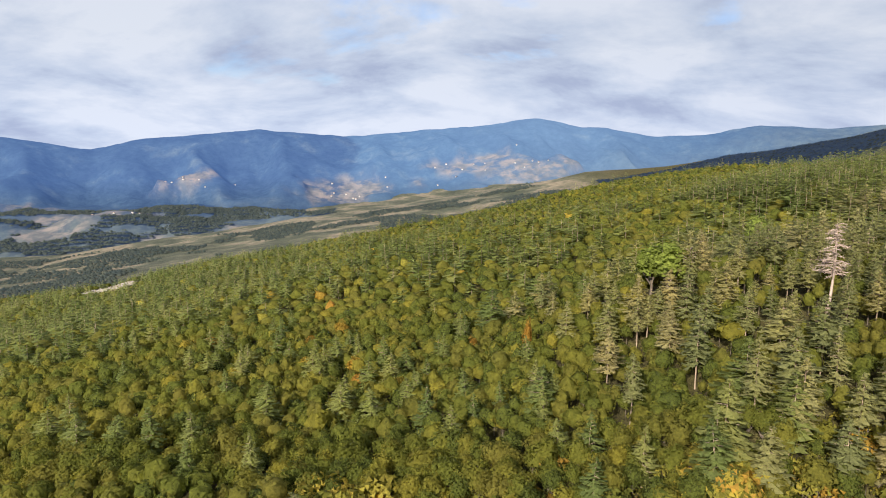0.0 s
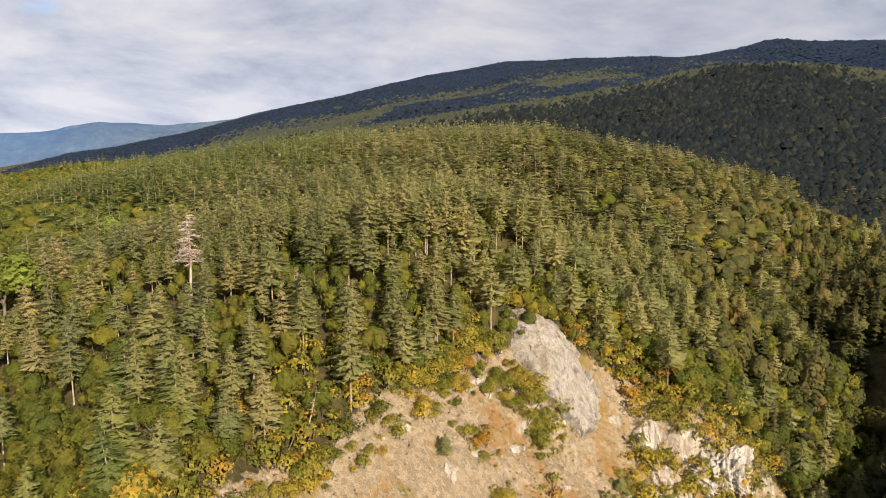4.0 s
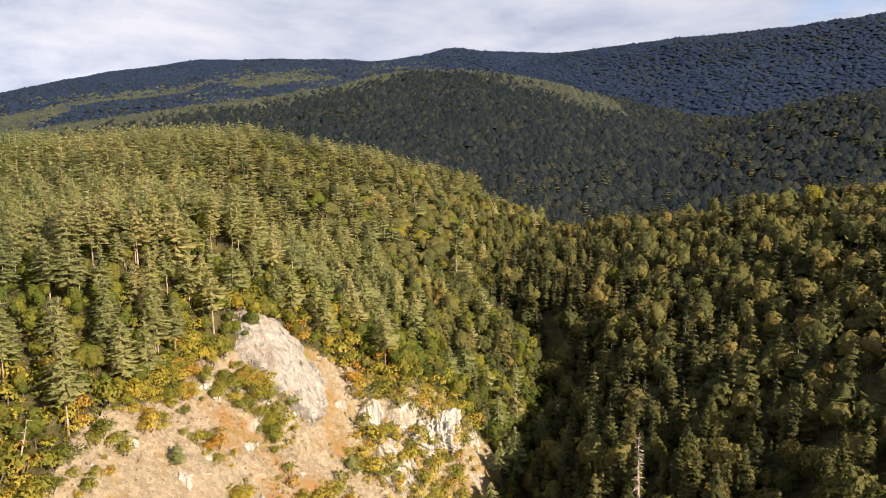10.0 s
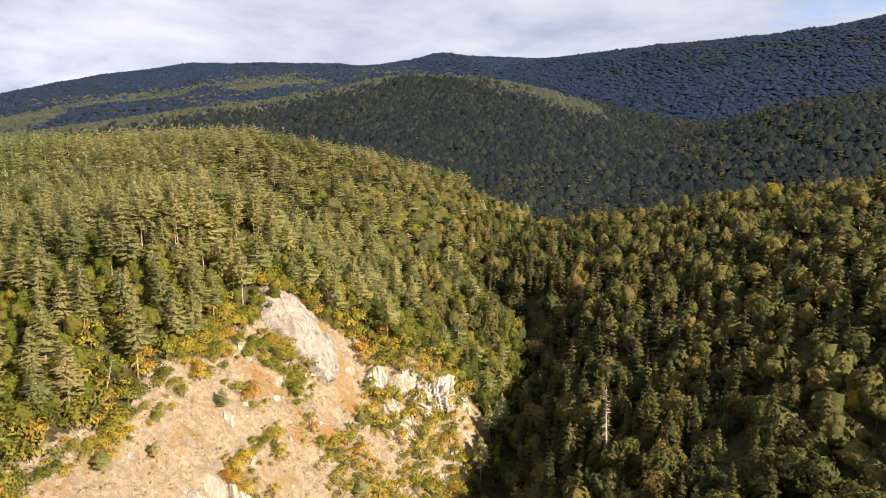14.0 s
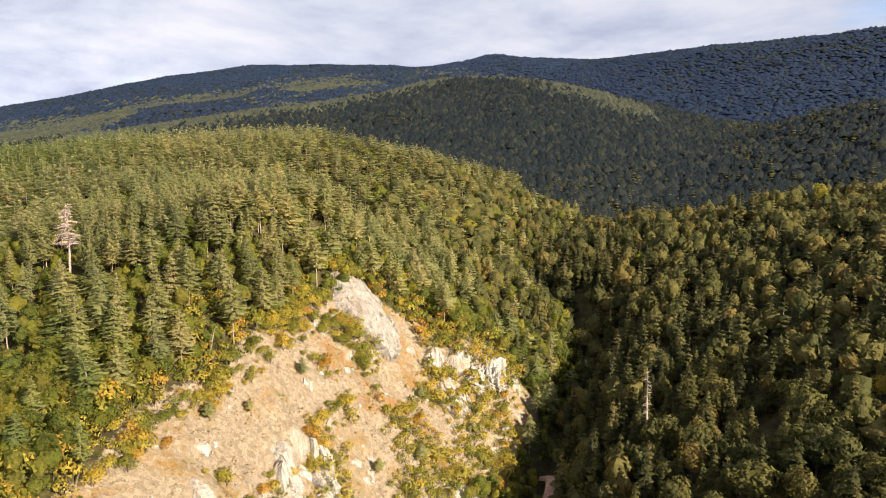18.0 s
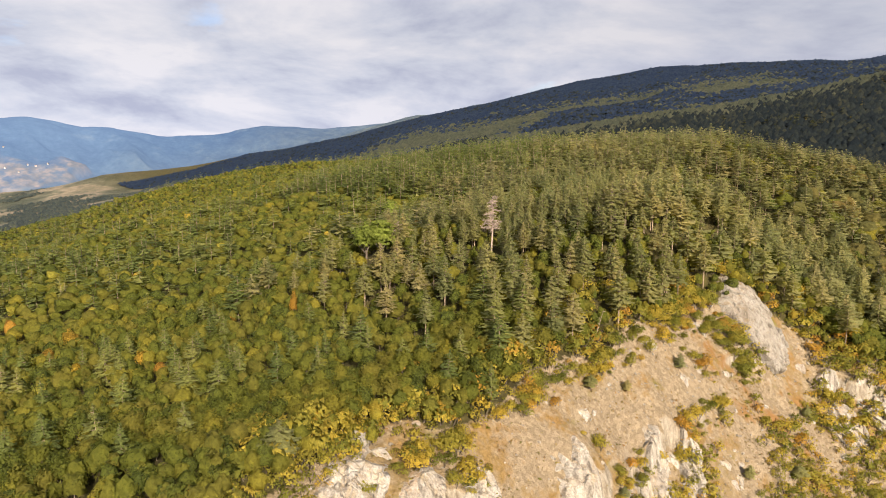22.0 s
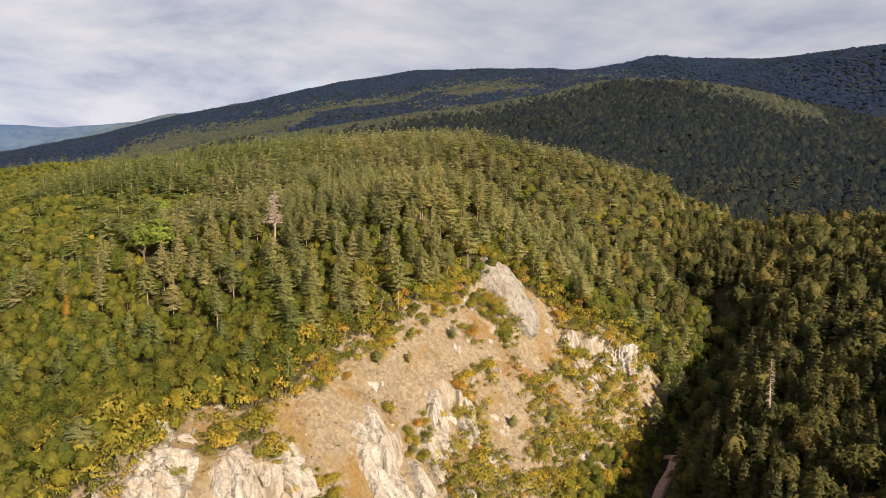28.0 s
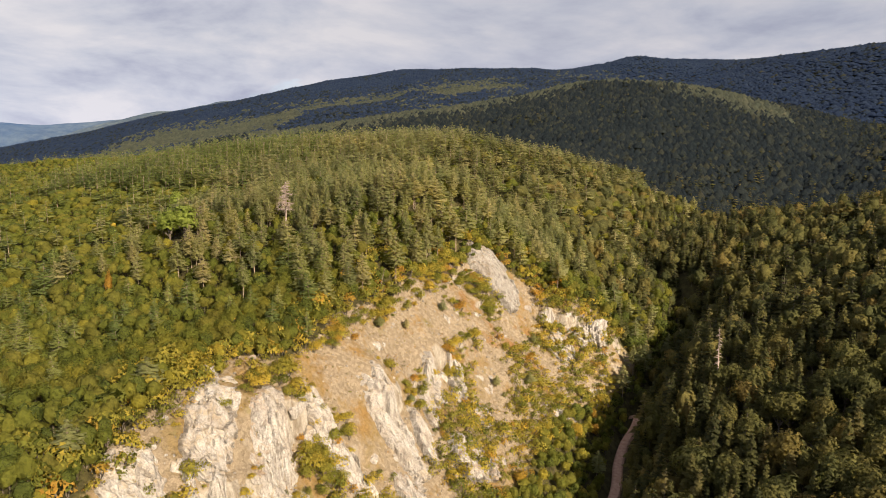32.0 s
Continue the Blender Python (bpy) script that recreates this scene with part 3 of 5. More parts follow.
def fir_shape(rng, lod):
    """A fir: narrow cone of drooping boughs to the ground."""
    wide = rng.uniform(0.18, 0.24)
    layers = {0: 13, 1: 9, 2: 6}[lod]
    needles = []
    for i in range(layers):
        u = np.clip((i + rng.uniform(-0.3, 0.3)) / layers, 0, 1)
        r = wide * (1 - u) ** 0.85 * rng.uniform(0.85, 1.15) + 0.014
        needles.append(boughs(rng, np.array([0, 0, 0.14 + 0.85 * u]), r, {0: 7, 1: 6, 2: 5}[lod], 0.52, 0.36, "kite", {0: 5, 1: 1, 2: 0}[lod], 0.024))
    needles.append(tri_at(np.array([[0, 0, 0.985]] * 2), rng.normal(0, 1, (2, 3)), 0.022, rng))
    zs = np.linspace(0, 0.98, 4 if lod == 0 else 2)
    return tube([(0, 0, z) for z in zs], 0.013 * (1.05 - zs), 6 if lod == 0 else 3), soup(np.concatenate(needles))


def dome_shape(rng, tall):
    """The top of one crown in a far canopy: a low uneven dome."""
    k = 6
    a = rng.uniform(0, 6.28) + np.arange(k) * 2 * np.pi / k + rng.normal(0, 0.12, k)
    level = [(0.60, 0.42)]
    rings = []
    for rr, zz in level:
        q = rr * rng.uniform(0.78, 1.2, k)
        rings.append(np.stack([np.cos(a) * q, np.sin(a) * q, zz + rng.uniform(-0.09, 0.09, k), np.cos(a), np.sin(a), 0 * a + 0.6 + 1.2 * zz], 1))
    tip = np.array([rng.normal(0, 0.06), rng.normal(0, 0.06), 0.95 + tall * rng.uniform(0, 0.4), 0, 0, 1.0])
    rings.append(np.broadcast_to(tip, (k, 6)))
    nx_ = np.roll(np.arange(k), -1)
    got = [np.stack([lo_, lo_[nx_], hi_], 1).reshape(-1, 6) for lo_, hi_ in zip(rings, rings[1:])]
    return tube([(0, 0, 0), (0, 0, 0.5)], [0.02, 0.01], 3), soup(np.concatenate(got))


def broad_shape(rng, lod, wide=0.34, low=0.18, lobes=9, mid_z=0.56, half_z=0.43):
    """A broadleaved tree: short bole, forking limbs, a rounded, lumpy crown of leaf clumps."""
    leaf, wood = [], []
    mid, half = np.array([0, 0, mid_z]), np.array([wide, wide, half_z])
    bumps = rng.normal(size=(lobes, 3)) * (1, 1, 0.7) + (0, 0, 0.3)
    bumps /= np.linalg.norm(bumps, axis=1, keepdims=True)
    lift = rng.uniform(0.06, 0.55, lobes)

    def lumpy(d):
        """Reach of the crown in a direction, and how it faces there."""
        near = np.exp(-((d[:, None, :] - bumps[None]) ** 2).sum(2) / 0.24) * lift
        return 0.66 + near.max(1), d + 1.1 * (near[:, :, None] * (d[:, None, :] - bumps[None])).sum(1) / 0.24

    m = {0: 660, 1: 52, 2: 7, 3: 3}[lod]
    d = rng.normal(size=(int(m * 1.9), 3))
    d /= np.linalg.norm(d, axis=1, keepdims=True)
    d = d[d[:, 2] > -0.45][:m]
    reach, face = lumpy(d)
    deep = rng.uniform(0.72, 1.16, (len(d), 1))
    s = {0: 0.041, 1: 0.070, 2: 0.085, 3: 0.11}[lod] * (0.2 + 0.8 * wide / 0.36) * rng.uniform(0.75, 1.25, len(d))
    soft = face / half * wide + (0, 0, 0.15) + rng.normal(0, 0.24, d.shape)
    leaf.append(tri_at(mid + d * half * reach[:, None] * deep, face + rng.normal(0, 0.38 if lod == 0 else 0.25, d.shape), s, rng, 1.0, soft))
    # the close inner foliage behind the outer leaves
    k_ = {0: 14, 1: 8, 2: 6, 3: 5}[lod]
    a = np.linspace(0, 2 * np.pi, k_, endpoint=False)
    rings = [np.stack([np.cos(a) * np.cos(e), np.sin(a) * np.cos(e), 0 * a + np.sin(e)], 1) for e in ((-0.45, 0.25, 0.85) if lod < 3 else (-0.3, 0.6))]
    core = []
    for lo_, hi_ in zip(rings, rings[1:] + [np.tile([[0.0, 0.0, 1.0]], (k_, 1))]):
        nx_ = np.roll(np.arange(k_), -1)
        core.append(np.stack([lo_, lo_[nx_], hi_], 1).reshape(-1, 3))
        if hi_ is not None and np.abs(hi_[0, :2]).sum() > 0.01:
            core.append(np.stack([lo_[nx_], hi_[nx_], hi_], 1).reshape(-1, 3))
    core = np.concatenate(core)
    q_, face = lumpy(core)
    own = {}
    q_ = q_ * np.array([own.setdefault(tuple(np.round(p_, 4)), rng.uniform(0.78, 1.18)) for p_ in core])
    leaf.append(np.concatenate([mid + core * half * ((0.66, 0.86, 0.98, 1.0)[lod] * q_)[:, None], face / np.linalg.norm(face, axis=1, keepdims=True) + rng.normal(0, 0.22, face.shape)], 1))
    if lod == 0:
        for b_ in bumps[:6]:
            c = mid + b_ * half * 0.7
            wood.append(tube([(0, 0, low), c * (0.6, 0.6, 0.75), c], [0.012, 0.008, 0.003], 4))
    wood.insert(0, tube([(0, 0, -0.02), (0.01, 0, low), (0, 0.01, 0.62)], [0.022, 0.016, 0.006], 6 if lod == 0 else 3))
    return join(wood), soup(np.concatenate(leaf))


def bush_shape(rng, lod):
    """A rounded shrub with several stems."""
    leaf = []
    for i in range(5 if lod == 0 else 3):
        a, q = rng.uniform(0, 2 * np.pi), rng.uniform(0.1, 0.5)
        c = np.array([np.cos(a) * q, np.sin(a) * q, rng.uniform(0.3, 0.62)])
        m = {0: 95, 1: 30, 2: 3}[lod]
        d = rng.normal(size=(m, 3))
        d[:, 2] = np.abs(d[:, 2])
        d /= np.linalg.norm(d, axis=1, keepdims=True)
        leaf.append(tri_at(c + d * (0.42, 0.42, 0.36) * rng.uniform(0.7, 1.1, (m, 1)), d + rng.normal(0, 0.4, (m, 3)), {0: 0.056, 1: 0.085, 2: 0.3}[lod] * rng.uniform(0.7, 1.3, m), rng, 1.0, d + 0.5 * c + rng.normal(0, 0.12, (m, 3))))
    stems = [tube([(0, 0, -0.1), (np.cos(a) * 0.3, np.sin(a) * 0.3, 0.5)], [0.03, 0.012], 4) for a in rng.uniform(0, 6.28, 3)]
    return join(stems), soup(np.concatenate(leaf))


def raw_mesh(name, v, f, mats, tint=None, mat_index=None, facing=None):
    me = bpy.data.meshes.new(name)
    me.vertices.add(len(v))
    me.vertices.foreach_set("co", np.ascontiguousarray(v, np.float32).ravel())
    me.loops.add(f.size)
    me.loops.foreach_set("vertex_index", np.ascontiguousarray(f, np.int32).ravel())
    me.polygons.add(len(f))
    me.polygons.foreach_set("loop_start", (np.arange(len(f)) * 3).astype(np.int32))
    for m in mats:
        me.materials.append(m)
    if mat_index is not None:
        me.polygons.foreach_set("material_index", np.ascontiguousarray(mat_index, np.int32))
    if facing is not None:
        me.polygons.foreach_set("use_smooth", np.ones(len(f), bool))
        a = me.attributes.new("custom_normal", "FLOAT_VECTOR", "POINT")
        a.data.foreach_set("vector", np.ascontiguousarray(facing, np.float32).ravel())
    me.update()
    if tint is not None:
        a = me.attributes.new("tint", "FLOAT", "POINT")
        a.data.foreach_set("value", np.ascontiguousarray(tint, np.float32))
    return me


SHAPES = {"pine": pine_shape, "fir": fir_shape, "oak": lambda r, l: broad_shape(r, l, 0.345, 0.14, 15), "beech": lambda r, l: broad_shape(r, l, 0.33, 0.14, 15), "fall": lambda r, l: broad_shape(r, l, 0.32),
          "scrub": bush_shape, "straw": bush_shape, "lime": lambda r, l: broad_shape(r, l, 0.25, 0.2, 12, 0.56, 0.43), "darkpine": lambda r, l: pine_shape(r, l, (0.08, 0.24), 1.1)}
TRUNK = {"pine": BARK, "fir": BARK_DARK, "oak": BARK_DARK, "beech": BARK_DARK, "fall": BARK_DARK, "gloom": BARK_DARK, "crest": BARK_DARK, "scrub": BARK_DARK, "straw": BARK_DARK, "lime": BARK_DARK, "fargreen": BARK_DARK, "valley": BARK_DARK, "darkpine": BARK}
VARIANTS = {0: 6, 1: 7, 2: 5, 3: 4}
BANK = {}


def bank(kind, lod):
    if (kind, lod) not in BANK:
        r = np.random.default_rng(sum(map(ord, kind)) * 7 + lod)
        BANK[kind, lod] = [dome_shape(r, 0.7) if lod == 3 else SHAPES[kind](r, lod) for _ in range(VARIANTS[lod])]
    return BANK[kind, lod]


def mass(name, kind, lod, x, y, z, height, spread, label, rng, category="trees", trunks=True):
    """Many plants joined into one object."""
    V, F, T, M, N, o = [], [], [], [], [], 0
    pick = rng.integers(0, VARIANTS[lod], len(x))
    for k, (wood, crown) in enumerate(bank(kind, lod)):
        w_ = np.where(pick == k)[0]
        if not len(w_):
            continue
        a = rng.uniform(0, 2 * np.pi, len(w_))
        c, s = np.cos(a)[:, None], np.sin(a)[:, None]
        tint = rng.random(len(w_))
        hh, sp = height[w_][:, None], (height * spread)[w_][:, None]
        for (v, f, nv), mi in ((((*wood, wood[0] * (40, 40, 0) + (0.01, 0, 0)), 1), (crown, 0)) if trunks else ((crown, 0),)):
            px = sp * (c * v[:, 0] - s * v[:, 1]) + x[w_][:, None]
            py = sp * (s * v[:, 0] + c * v[:, 1]) + y[w_][:, None]
            pz = hh * v[:, 2] + z[w_][:, None]
            V.append(np.stack([px, py, pz], -1).reshape(-1, 3))
            nv = nv / (np.linalg.norm(nv, axis=1, keepdims=True) + 1e-9)
            N.append(np.stack([c * nv[:, 0] - s * nv[:, 1], s * nv[:, 0] + c * nv[:, 1], np.broadcast_to(nv[:, 2], px.shape)], -1).reshape(-1, 3))
            F.append((f[None] + (np.arange(len(w_)) * len(v))[:, None, None] + o).reshape(-1, 3))
            T.append(np.repeat(tint, len(v)))
            M.append(np.full(len(w_) * len(f), mi))
            o += len(w_) * len(v)
    if not V:
        return None
    me = raw_mesh(name, np.concatenate(V), np.concatenate(F), [MASS[kind], TRUNK[kind]], np.concatenate(T), np.concatenate(M), np.concatenate(N))
    return tagged(new(name, me), label, category, kind="stuff")


def single_tree(name, kind, variant, label, group, category="tree", crown_name="crown"):
    """One plant with its parts, as a pattern to copy: one unit high."""
    wood, crown = bank(kind, 0)[variant]
    root = tagged(new(name), label, category, group)
    root.empty_display_size = 0.2
    for nm, (v, f, nv), mat in (("trunk", (*wood, None), TRUNK[kind]), (crown_name, crown, LEAF[kind])):
        ob = new(nm, raw_mesh(nm, v, f, [mat], facing=nv))
        ob.parent = root
    return root


def place_trees(name, kind, x, y, z, height, spread, labels, group, rng, category="tree", crown_name="crown"):
    made = {}
    for i in range(len(x)):
        k = int(rng.integers(0, VARIANTS[0]))
        m = Matrix.Translation((x[i], y[i], z[i])) @ Matrix.Rotation(rng.uniform(0, 6.28), 4, "Z") @ Matrix.Diagonal((height[i] * spread[i], height[i] * spread[i], height[i], 1))
        if k not in made:
            made[k] = single_tree(name, kind, k, labels[k % len(labels)], group, category, crown_name)
            made[k].matrix_basis = m
        else:
            src = made[k]
            ob = copy_thing(src, pose(0, 0, 0))
            ob.matrix_basis = m


# ---- ground ----
def field_zone(x, y):
    """The farmed valley far to the west."""
    return step(-950, -1400, x) * (1 - step(600, 900, y + 0.2 * x))


gx, gy = np.meshgrid(stretched(-120, 35, 1.15, -4690, 4690, 1.05), stretched(15, 312, 1.15, -2500, 4690, 1.05))
gb = bare(gx, gy)
rr = rim_side(gx, gy)
gz = land(gx, gy)
# gullies, buttresses and cliff steps on the open face
rib = np.abs(fbm(gx / 16 + gy / 40, gy / 16 - gx / 60, 4, 61))
gz = gz + gb * (3.0 * (0.28 - rib) * step(8, 22, rr) + 0.8 * fbm(gx / 5, gy / 5, 3, 71) + 0.3 * fbm(gx / 1.7, gy / 1.7, 2, 73))


def cliff_step(r_, at_, high, mask):
    """A ledge that ends in a steep drop at distance at_ below the rim."""
    d_ = r_ - at_
    return mask * high * np.where(d_ < 0, np.clip(1 + d_ / 13, 0, 1), np.where(d_ < 2.6, 1 - 2 * d_ / 2.6, -np.clip(1 - (d_ - 2.6) / 14, 0, 1)))


but = 5.5 * (np.abs(fbm(gx / 19 + 3, gy / 19, 3, 83)) * 2.2 - 0.6) + 3 * fbm(gx / 6, gy / 6, 2, 85)
m1 = step(30, 55, gy) * (1 - step(180, 205, gy)) * (0.15 + 0.85 * step(-0.05, 0.25, fbm(gx / 17, gy / 17, 2, 87)))
gz = gz + gb * cliff_step(rr, 22 + but, 4.2, m1)
m2 = step(225, 245, gy) * step(-0.2, 0.1, fbm(gx / 22, gy / 22, 2, 89))
gz = gz + gb * cliff_step(rr, 13 + 0.8 * but, 3.6, m2)
ground = sheet("ground", gx, gy, gz, GROUND)
for nm, val in (("bare", gb), ("field", field_zone(gx, gy))):
    at_ = ground.data.attributes.new(nm, "FLOAT", "POINT")
    at_.data.foreach_set("value", val.astype(np.float32).ravel())
tagged(ground, "hilly ground of dry grass, scree and forest floor", "ground", kind="structure")
GX, GY = gx[0], gy[:, 0]


def on_ground(x, y):
    """Height of the built sheet."""
    x, y = np.atleast_1d(np.asarray(x, float)), np.atleast_1d(np.asarray(y, float))
    i = np.clip(np.searchsorted(GX, x) - 1, 0, len(GX) - 2)
    j = np.clip(np.searchsorted(GY, y) - 1, 0, len(GY) - 2)
    u, v = (x - GX[i]) / (GX[i + 1] - GX[i]), (y - GY[j]) / (GY[j + 1] - GY[j])
    return (gz[j, i] * (1 - u) + gz[j, i + 1] * u) * (1 - v) + (gz[j + 1, i] * (1 - u) + gz[j + 1, i + 1] * u) * v


# the far ranges across the valley
RANGE = [(-3900, -2300, 230), (-4201, -1236, 159), (-4300, -820, 86), (-4356, -537, 148), (-4396, 92, 196), (-4372, 527, 162), (-4315, 903, 180), (-4139, 1542, 235), (-4085, 1680, 222), (-4070, 1722, 268), (-4024, 1831, 214),
         (-3893, 2104, 208), (-3763, 2335, 156), (-3537, 2673, 165), (-3412, 2835, 222), (-3189, 3088, 205), (-2900, 3350, 235), (-2379, 3632, 350), (-1600, 3800, 300)]
MASSIF = RANGE[:6] + [(-4200, 800, 70), (-4020, 980, 0), (-3800, 1130, -80)]
BEYOND = [(-4560, 200, 60), (-4500, 560, 150)] + RANGE[6:]
SPUR = [(-3000, 2300, -60), (-2500, 2650, 120), (-2235, 2878, 275), (-2010, 3043, 322), (-1819, 3163, 356), (-1300, 3250, 340)]
bx, by = np.meshgrid(np.arange(-4690, -1150, 25.0), np.arange(-2400, 4000, 25.0))
FIELDS = [(-2880, -680, 190), (-2600, -380, 150), (-2560, -640, 120), (-2700, 150, 110), (-3110, -600, 300), (-3590, 520, 330), (-3640, 1190, 260), (-3420, 1440, 330), (-2860, 0, 110), (-2740, -280, 110), (-3430, -950, 170), (-3790, -260, 170)]
spots = np.zeros(bx.shape)
for fx, fy, fr in FIELDS:
    spots = np.maximum(spots, 1 - step(0.55, 1.0, np.hypot((bx - fx) * 2.0, by - fy) / fr + 0.55 * fbm(bx / 110, by / 110, 4, 171)))
rough_ = (60 * fbm(bx / 420, by / 420, 5, 91) + 170 * (0.22 - np.abs(fbm(bx / 800, by / 420, 5, 93)))) * (1 - step(0.0, 0.8, spots))
relief = lambda pts, l_, r_: ridge(bx, by, pts, l_, r_, 60) + rough_ * step(40, 380, near_line(bx, by, pts)[0]) + 7 * fbm(bx / 90, by / 90, 3, 95)
front, back = relief(MASSIF, 0.30, 0.40), relief(BEYOND, 0.24, 0.40)
far = np.maximum(front, back)
shelf = -150 + 44 * fbm(bx / 330, by / 260, 5, 99) - 0.03 * np.maximum(-bx - 3000, 0) - 0.26 * np.maximum(bx + 2950, 0)
far = np.maximum(far, shelf)
far = np.maximum(far, ridge(bx, by, SPUR, 0.3, 0.34, 60) + 20 * fbm(bx / 260, by / 260, 4, 97))
far = np.maximum(far, -320)
keep = far > np.where(bx < -1150, land(bx, by) - 25, 1e9)
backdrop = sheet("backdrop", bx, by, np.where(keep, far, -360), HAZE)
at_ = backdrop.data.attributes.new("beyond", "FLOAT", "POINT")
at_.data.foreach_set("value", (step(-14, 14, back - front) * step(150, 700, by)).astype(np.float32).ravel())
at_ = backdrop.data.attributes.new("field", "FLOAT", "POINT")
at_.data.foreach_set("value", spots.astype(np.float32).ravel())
tagged(backdrop, "far mountain ranges with pale fields, haze painted in blue", "mountains", kind="structure")

# ---- dirt road in the gorge ----
ROAD = [(3, 60), (9, 130), (13, 175), (15.5, 196), (15, 215), (17, 233), (22, 243), (23.5, 253), (20, 262)]


def road_distance(x, y):
    return near_line(x, y, [(a, b, 0) for a, b in ROAD])[0]


pts = []
for (x0, y0), (x1, y1) in zip(ROAD, ROAD[1:]):
    for k in range(6):
        pts.append((x0 + (x1 - x0) * k / 6, y0 + (y1 - y0) * k / 6))
pts = np.array(pts)
for _ in range(4):
    pts[1:-1] = (pts[:-2] + 2 * pts[1:-1] + pts[2:]) / 4
tan = np.gradient(pts, axis=0)
tan /= np.linalg.norm(tan, axis=1, keepdims=True)
side_ = np.stack([tan[:, 1], -tan[:, 0]], 1)
prof = np.array([(-2.4, -1.6), (-1.8, 0.30), (-0.9, 0.20), (0, 0.34), (0.9, 0.20), (1.8, 0.30), (2.4, -1.6)])
mid_z = on_ground(pts[:, 0], pts[:, 1])
edge_z = np.maximum(on_ground(*(pts + side_ * 3.4).T), on_ground(*(pts - side_ * 3.4).T))
rz = np.maximum(mid_z, edge_z) + 0.05
RX = pts[:, None, 0] + side_[:, None, 0] * prof[None, :, 0]
RY = pts[:, None, 1] + side_[:, None, 1] * prof[None, :, 0]
road = sheet("road", RX, RY, rz[:, None] + prof[None, :, 1], DIRT)
tagged(road, "reddish dirt forest road along the gorge", "road", kind="structure")

# ---- single marks in the plan: trees and rocks that stand out ----
CRAGS = [  # x, y, half width along the slope's contour, half length down the fall line, half thickness, extra tilt, brown
    (-3, 285, 6, 10, 7.5, 22, 0), (-67, 236, 4, 3.4, 3.2, 10, 0), (-73, 199, 4, 3.2, 3.4, 10, 0), (-61, 204, 2.4, 4, 2.8, 14, 0), (-128, 271, 2.4, 2.4, 2.6, 0, 0), (-100, 83, 1.7, 4.2, 3.2, 28, 0)]
SLABS = [  # x, y, half width, half length, way down in plan, thickness, brown
    (-88, 63, 6.5, 19, (14, -27), 3.4, 0), (-96.5, 76, 2.6, 9, (7, -20), 3.4, 0), (-90, 36, 8.5, 11, (14, -16), 2.4, 0), (-77, 76, 6, 15, (15, -24), 1.0, 1), (-80, 83, 3, 8, (12, -16), 2.8, 0),
    (-68, 97, 4.6, 12, (16, -3), 3.4, 0), (-76, 101, 3.0, 6, (14, -8), 2.8, 0), (-57, 123, 6.2, 15, (18, -9), 3.8, 0), (-63, 131, 3.2, 10, (14, -10), 3.2, 0), (-51, 134, 3.4, 9, (12, -12), 3.4, 0), (-57, 163, 3.3, 10, (6, -12), 4.2, 0), (-50.5, 177, 3.4, 9, (6, -12), 4.2, 0), (-54, 150, 3.2, 8, (9, -12), 3.0, 0),
    (-36, 146, 8.0, 10, (12, -14), 4.4, 1), (-39, 172, 5, 6, (12, -6), 2.6, 1), (-10, 220, 7.5, 6, (10, -4), 1.3, 1), (-18, 267, 7.5, 7, (12, -8), 2.2, 1), (-27, 279, 5, 4.5, (10, -8), 2.2, 1), (-9, 279, 3.6, 6, (10, -10), 2.4, 1), (-66, 70, 5, 10, (14, -10), 2.6, 0), (-60, 96, 4, 8, (16, -4), 2.8, 0), (-45, 108, 5, 9, (14, -6), 3.0, 1)]
MARKS = [(-137.4, 198.7, 4.5), (-83.3, 175.2, 2), (-181, 135, 2.6), (-175, 174, 6.5), (-182, 173, 6.0), (-171, 168, 4.5), (56, 238, 3), (200, 440, 9), (38, 372, 5), (-128, 271, 5), (-655, -68, 32), (-625, -62, 28), (-595, -56, 24)]


def clear_of_marks(x, y):
    ok = np.ones(len(x), bool)
    for mx, my, r_ in MARKS:
        ok &= np.hypot(x - mx, y - my) > r_
    return ok


# ---- forest ----
rng = np.random.default_rng(12)
AZ_LO, AZ_HI = -112.0, 52.0


def scatter(r0, r1, gap, jitter=0.46):
    """Points on a jittered grid in the part of the country that is open to the south-west and north."""
    n_ = int(r1 / gap) + 2
    ii, jj = np.meshgrid(np.arange(-n_, n_), np.arange(-int(n_ / 0.87) - 1, int(n_ / 0.87) + 2))
    x = (ii + 0.5 * (jj % 2) + rng.uniform(-jitter, jitter, ii.shape)) * gap
    y = (jj * 0.87 + rng.uniform(-jitter, jitter, ii.shape)) * gap
    x, y = x.ravel(), y.ravel() - 20
    d = np.hypot(x, y + 20)
    az = np.degrees(np.arctan2(x, y + 20))
    w_ = (d >= r0) & (d < r1) & (az > AZ_LO) & (az < AZ_HI)
    return x[w_], y[w_]


